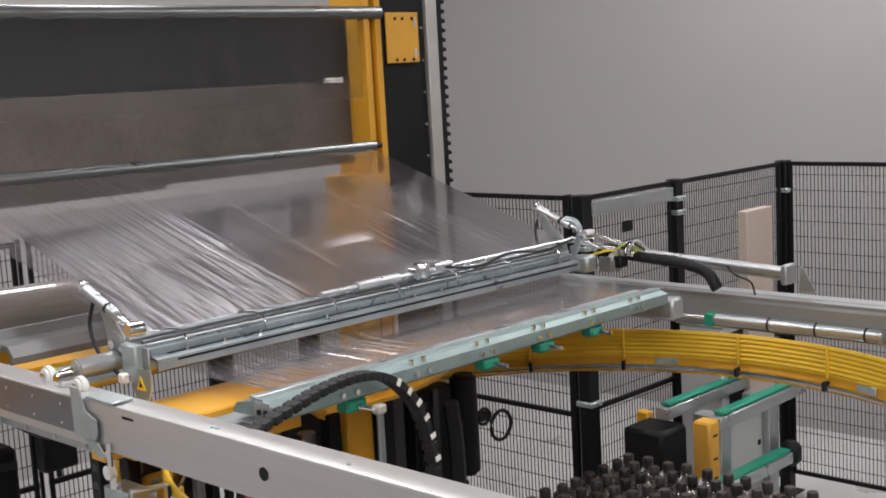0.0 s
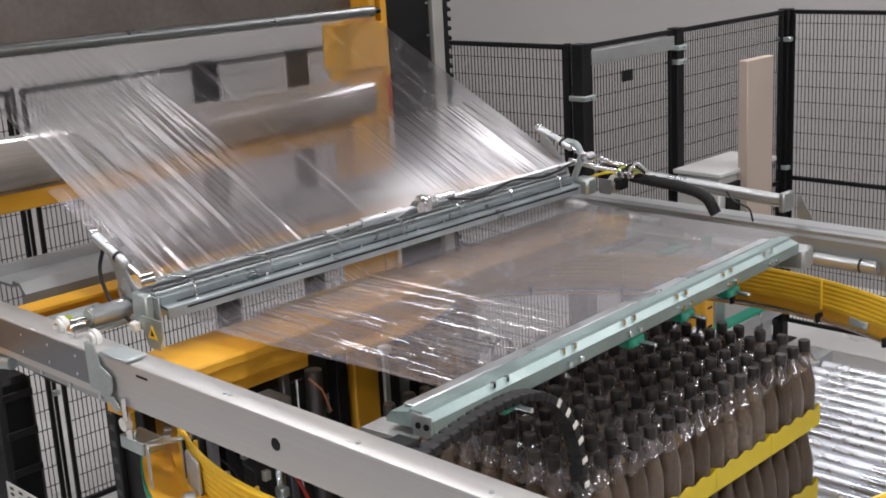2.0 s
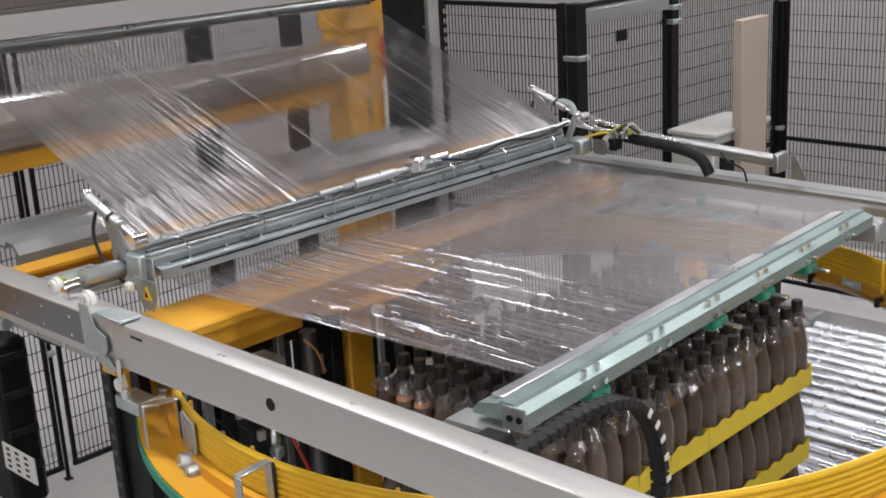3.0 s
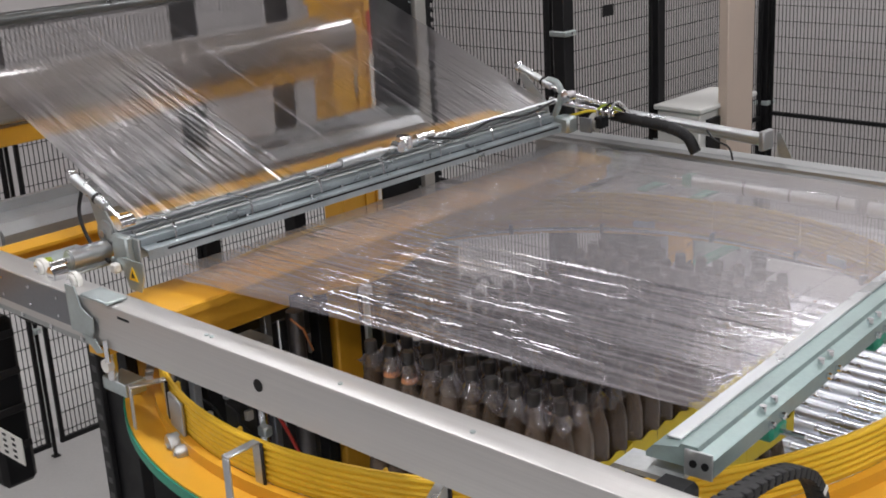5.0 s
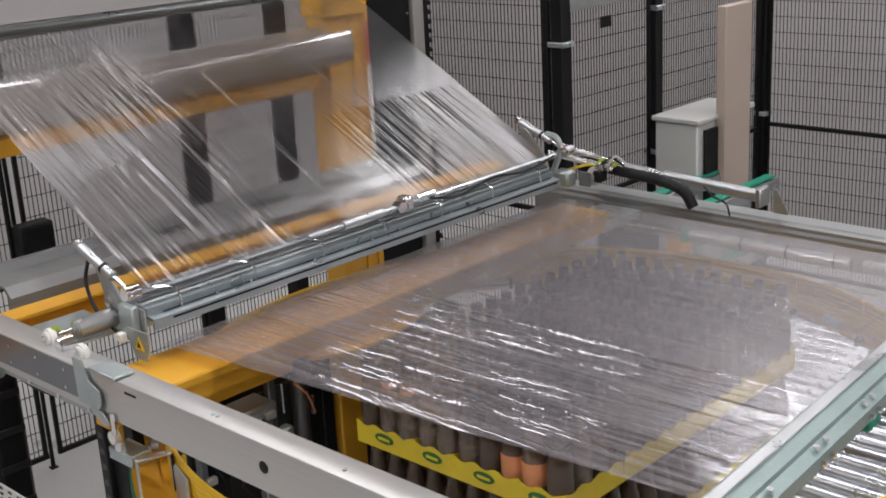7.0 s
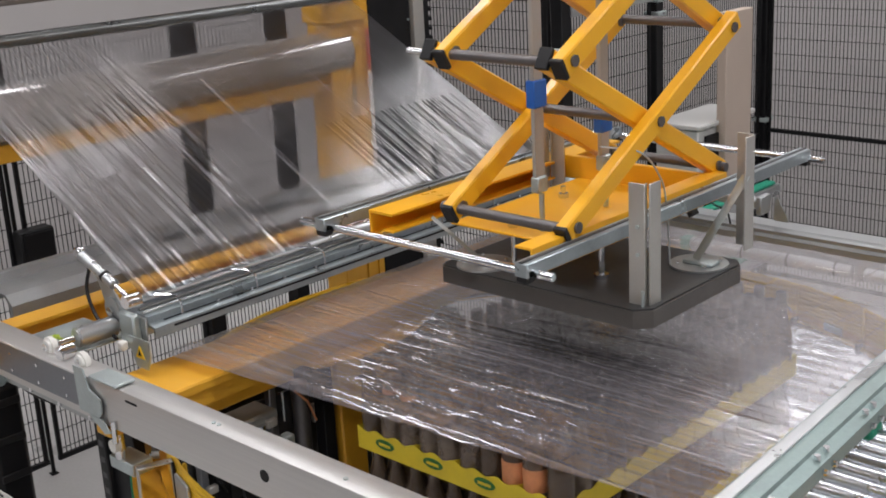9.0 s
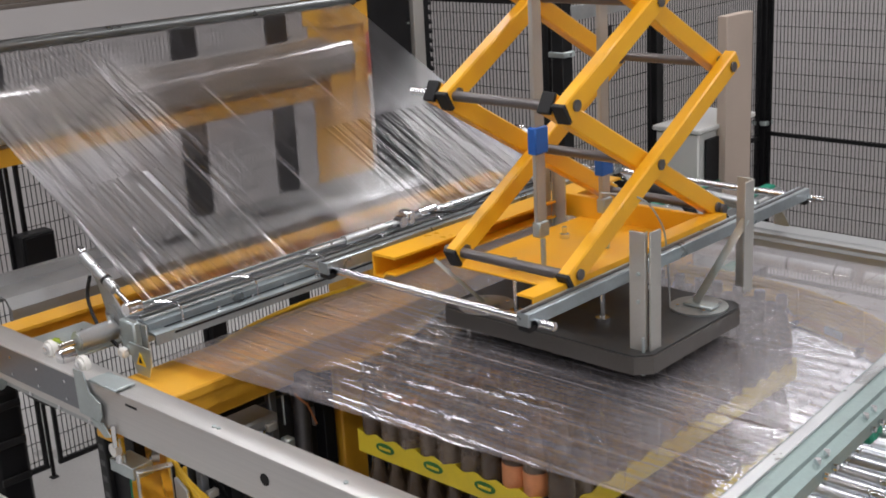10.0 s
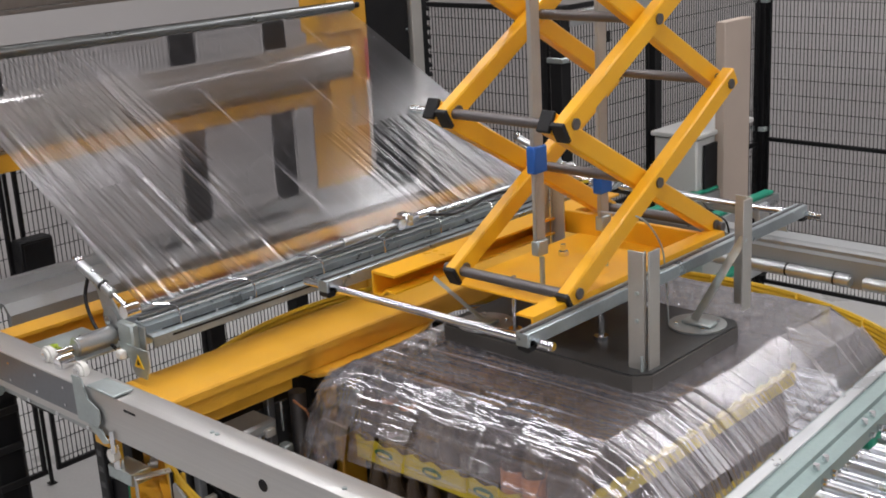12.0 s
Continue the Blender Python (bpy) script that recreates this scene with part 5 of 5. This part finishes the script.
def creased(w, edge, y1, ridges, x_base=0.0, rows=6, step=0.003, loose=0.0):
    """A film piece from x=-w to 0 with tension creases along x, as a thin grid; edge(x) is its y at the near side."""
    bm = bmesh.new()
    cols = max(8, int((y1 - edge(0)) / step))
    g = [[] for _ in range(cols + 1)]
    for r in range(rows + 1):
        x = -w * r / rows
        y0 = edge(x)
        ys = y0 + (y1 - y0) * np.arange(cols + 1) / cols
        h = np.zeros(cols + 1)
        xx = x + x_base
        for mid, drift, wide, high, xm, run in ridges:
            h += high * np.exp(-((ys - mid - drift * (xx - xm)) / wide) ** 2) * math.exp(-((xx - xm) / run) ** 4)
        for c in range(cols + 1):
            y = float(ys[c])
            z = float(h[c]) + 0.004 * noise.noise((xx * 1.2, y * 5, 2))
            if loose:
                z += loose * (noise.noise((xx * 1.6, y * 11, 11)) + 0.6 * abs(noise.noise((xx * 3 + y * 4, y * 26, 5))))
            g[c].append(bm.verts.new((x, y, z)))
    for a, b in zip(g, g[1:]):
        for r in range(rows):
            bm.faces.new((a[r], b[r], b[r + 1], a[r + 1]))
    return bm


FW = 0.1178
SHEET_X0 = -3.1
SHEET_Y = (None, 2.12, 2.22, 2.32, 2.60, 2.90, 3.22, 3.56, 3.97)
TILT = random.Random(21)
TILTS = {(i, j): (TILT.uniform(-1, 1), TILT.uniform(-1, 1)) for i in range(16) for j in range(8)}
SHEET_RIDGES = ridges_of(5, 150, 1.95, 2.75, -1.7, 0.0) + [(a, b, c, 0.5 * h, x, r) for a, b, c, h, x, r in ridges_of(6, 40, 2.75, 4.05, -1.9, 0.0)]
sheet = thing("top_sheet", "clear stretch film sheet drawn over the bottles", "film sheet", pose(0, 0, CARZ))
STRIPS = []
for i in range(16):
    base = -i * FW
    slant = lambda x, base=base: 1.96 + 0.09 * (x + base + 1.885)
    for j in range(8):
        if i == 0 and j >= 5:
            continue
        near = slant if j == 0 else (lambda x, y=SHEET_Y[j]: y)
        s = part("film_piece", creased(FW + 0.003, near, SHEET_Y[j + 1] + 0.002, SHEET_RIDGES, base, rows=4, loose=0.006 if j < 3 else 0.0012), FILM_LOOSE if j < 3 else FILM, sheet)
        STRIPS.append((s, i, j))

WEB_TOP = (-4.385, 0.0)
WEB_LOW = (-3.20, 0.10)
web = thing("film_web", "clear creased film running from the guide roller to the clamp bar", "film web", pose(0, 0, 0))
WEB_RIDGES = [(a, b, c, 1.3 * h, x, r) for a, b, c, h, x, r in ridges_of(11, 150, 1.98, 2.6, -0.95, 0.1)] + ridges_of(12, 110, 3.2, 3.95, -0.6, 0.1)
WEB_A = part("lower_web", creased(0.80, lambda x: 1.97, 4.0, WEB_RIDGES, rows=12, step=0.003), FILM_WEB, web)
WEB_B = part("upper_web", creased(0.80, lambda x: 1.97, 4.0, [(a, b, c, 1.1 * h, x, r) for a, b, c, h, x, r in ridges_of(13, 100, 1.98, 2.6, -0.95, 0.0)], rows=12, step=0.003), FILM_WEB, web)


def web_slope(t):
    z = CARZ + along(DROP, t) + WEB_LOW[1]
    dx, dz = WEB_LOW[0] - WEB_TOP[0], along(DANCER, t) - 0.02 - z
    return math.degrees(math.atan2(dz, dx)), z


def strip_pose(i, j, t):
    """Where a film piece lies at t: on the web, round the clamp bar's edge, flat, or let go over the load."""
    lead = along(XG, t) - 0.13 - i * FW
    a = lead - SHEET_X0
    slope = web_slope(t)[0]
    z = -0.05 - 0.014 * ease(t, 10.1, 10.5)
    if a >= FW:
        m = pose(lead, 0, z)
    elif a > 0:
        m = pose(lead, 0, z, 0, slope * (1 - a / FW), 0)
    else:
        r = radians(slope)
        m = pose(SHEET_X0 + a * math.cos(r), 0, z - a * math.sin(r), 0, slope, 0)
    if t > 10.6:
        m = let_go(i, j, t) @ m
    return m


def ease(t, t0, t1):
    s = min(1, max(0, (t - t0) / (t1 - t0)))
    return s * s * (3 - 2 * s)


def about(p, axis, degrees_):
    p = Vector(p)
    return Matrix.Translation(p) @ Matrix.Rotation(radians(degrees_), 4, axis) @ Matrix.Translation(-p)


def let_go(i, j, t):
    """How a piece has fallen over the load since the film was cut."""
    m = Matrix.Identity(4)
    z = -0.06
    for first, x, turn in ((12, -2.632, -30), (13, -2.749, -22), (14, -2.867, -20)):
        if i >= first:
            m = m @ about((x, 0, z), "Y", turn * ease(t, 10.95, 11.9))
    for last, x, turn in ((3, -1.69, 24), (2, -1.572, 20), (1, -1.454, 20)):
        if i <= last:
            m = m @ about((x, 0, z), "Y", turn * ease(t, 10.75, 11.6))
    for last, y, turn in ((2, 2.32, 30), (1, 2.22, 26), (0, 2.12, 20)):
        if j <= last:
            m = m @ about((0, y, z), "X", turn * ease(t, 10.8 + (0.2 if i >= 9 else 0.0), 11.75 + (0.2 if i >= 9 else 0.0)))
    if j == 7:
        m = m @ about((0, 3.56, z), "X", -55 * ease(t, 10.7, 11.6))
    # the slack lies in folds, but not under the platen
    amount = 7 if j <= 2 else (2.5 if i < 4 else 0.6)
    a, b = TILTS[i, j]
    mid = (-1.218 - (i + 0.5) * FW, (max(SHEET_Y[j] or 2.0, 2.0) + SHEET_Y[j + 1]) / 2, -0.06)
    s = ease(t, 10.65, 11.3)
    return m @ about(mid, "X", amount * a * s) @ about(mid, "Y", 1.3 * amount * b * s)


# ---- how things move ----
PRESS_UP = [(0.0, 2.3), (5.0, 2.3), (5.6, 2.2), (7.2, 1.28), (8.0, 0.78), (8.6, 0.405), (8.8, 0.288), (9.0, 0.165), (9.2, 0.085), (9.4, 0.046), (9.6, 0.042), (10.0, 0.040), (10.15, 0.03), (10.35, 0.004), (10.5, 0.0), (12.0, 0.0)]
CLAMP_DROP = [(0.0, 0.0), (9.6, 0.0), (10.0, -0.012), (10.5, -0.03), (11.0, -0.05), (11.3, -0.03), (11.5, 0.0), (12.0, 0.0)]
ARM_TURN = [(0.0, 0.0), (9.6, 0.0), (10.2, 12.0), (10.7, 28.0), (11.3, 28.0), (11.7, 0.0), (12.0, 0.0)]


def keyed_times(*rows):
    return sorted({t for r in rows for t, _ in r})


def motions():
    drop = [(t, pose(0, 0, CARZ + d)) for t, d in DROP]
    for ob in (CARRIAGE, RING, FILM_UNIT, GUIDE_COLUMN, sheet):
        walk(ob, drop)
    walk(CLAMP, [(t, pose(0, 0, CARZ + along(DROP, t) + along(CLAMP_DROP, t))) for t in keyed_times(DROP, CLAMP_DROP)])
    pivot = Vector((0.055, 1.69, -0.012))
    walk(CHAIN, [(t, about(pivot, "X", -d)) for t, d in ((0.0, 0.0), (0.5, 0.8), (1.0, 2.5), (1.75, 5.0), (2.5, 9.0), (3.5, 15.0), (4.9, 21.0), (12.0, 21.0))])
    for a in ARMS:
        base = a.location.copy()
        walk(a, [(t, pose(*base, 0, d, 0)) for t, d in ARM_TURN])
    skew = about((0, 1.83, 0), "Z", 4.95) @ about((0, 1.83, 0), "X", -1.56)
    walk(GRIPPER, [(t, pose(along(XG, t), 0, CARZ + along(DROP, t)) @ skew) for t in keyed_times(DROP, XG)])
    times = [0.25 * k for k in range(21)] + [10.5, 10.7, 10.9, 11.1, 11.3, 11.5, 11.7, 12.0]
    for s, i, j in STRIPS:
        walk(s, [(t, strip_pose(i, j, t)) for t in times])
    rows_a, rows_b = [], []
    for t in keyed_times(DROP, DANCER):
        slope, z = web_slope(t)
        rows_a.append((t, pose(WEB_LOW[0], 0, z, 0, slope, 0)))
        r = radians(slope)
        rows_b.append((t, pose(WEB_TOP[0] + 0.80 * math.cos(r), 0, along(DANCER, t) - 0.02 - 0.80 * math.sin(r) + 0.003, 0, slope, 0)))
    walk(DANCER_ROLLER, [(t, pose(0, 0, z)) for t, z in DANCER])
    walk(WEB_A, rows_a)
    walk(WEB_B, rows_b)
    walk(PRESS, [(t, pose(0, 0, TOUCH + d)) for t, d in PRESS_UP])
    stretch = [(t, REACH - d / LEVELS) for t, d in PRESS_UP]
    for ob, level, x, way, kind in SCISSOR:
        rows = []
        for t, h in stretch:
            half = math.sqrt(SPAN * SPAN - h * h) / 2
            z0 = FIRST + level * h
            if kind == "arm":
                rows.append((t, pose(x, 2.965, z0 + h / 2, math.degrees(math.asin(h / SPAN)) * way, 0, 0)))
            else:
                rows.append((t, pose(0, 2.965 + way * half, z0 + (h / 2 if way == 0 else 0), 0, 0, 0)))
        walk(ob, rows)


motions()
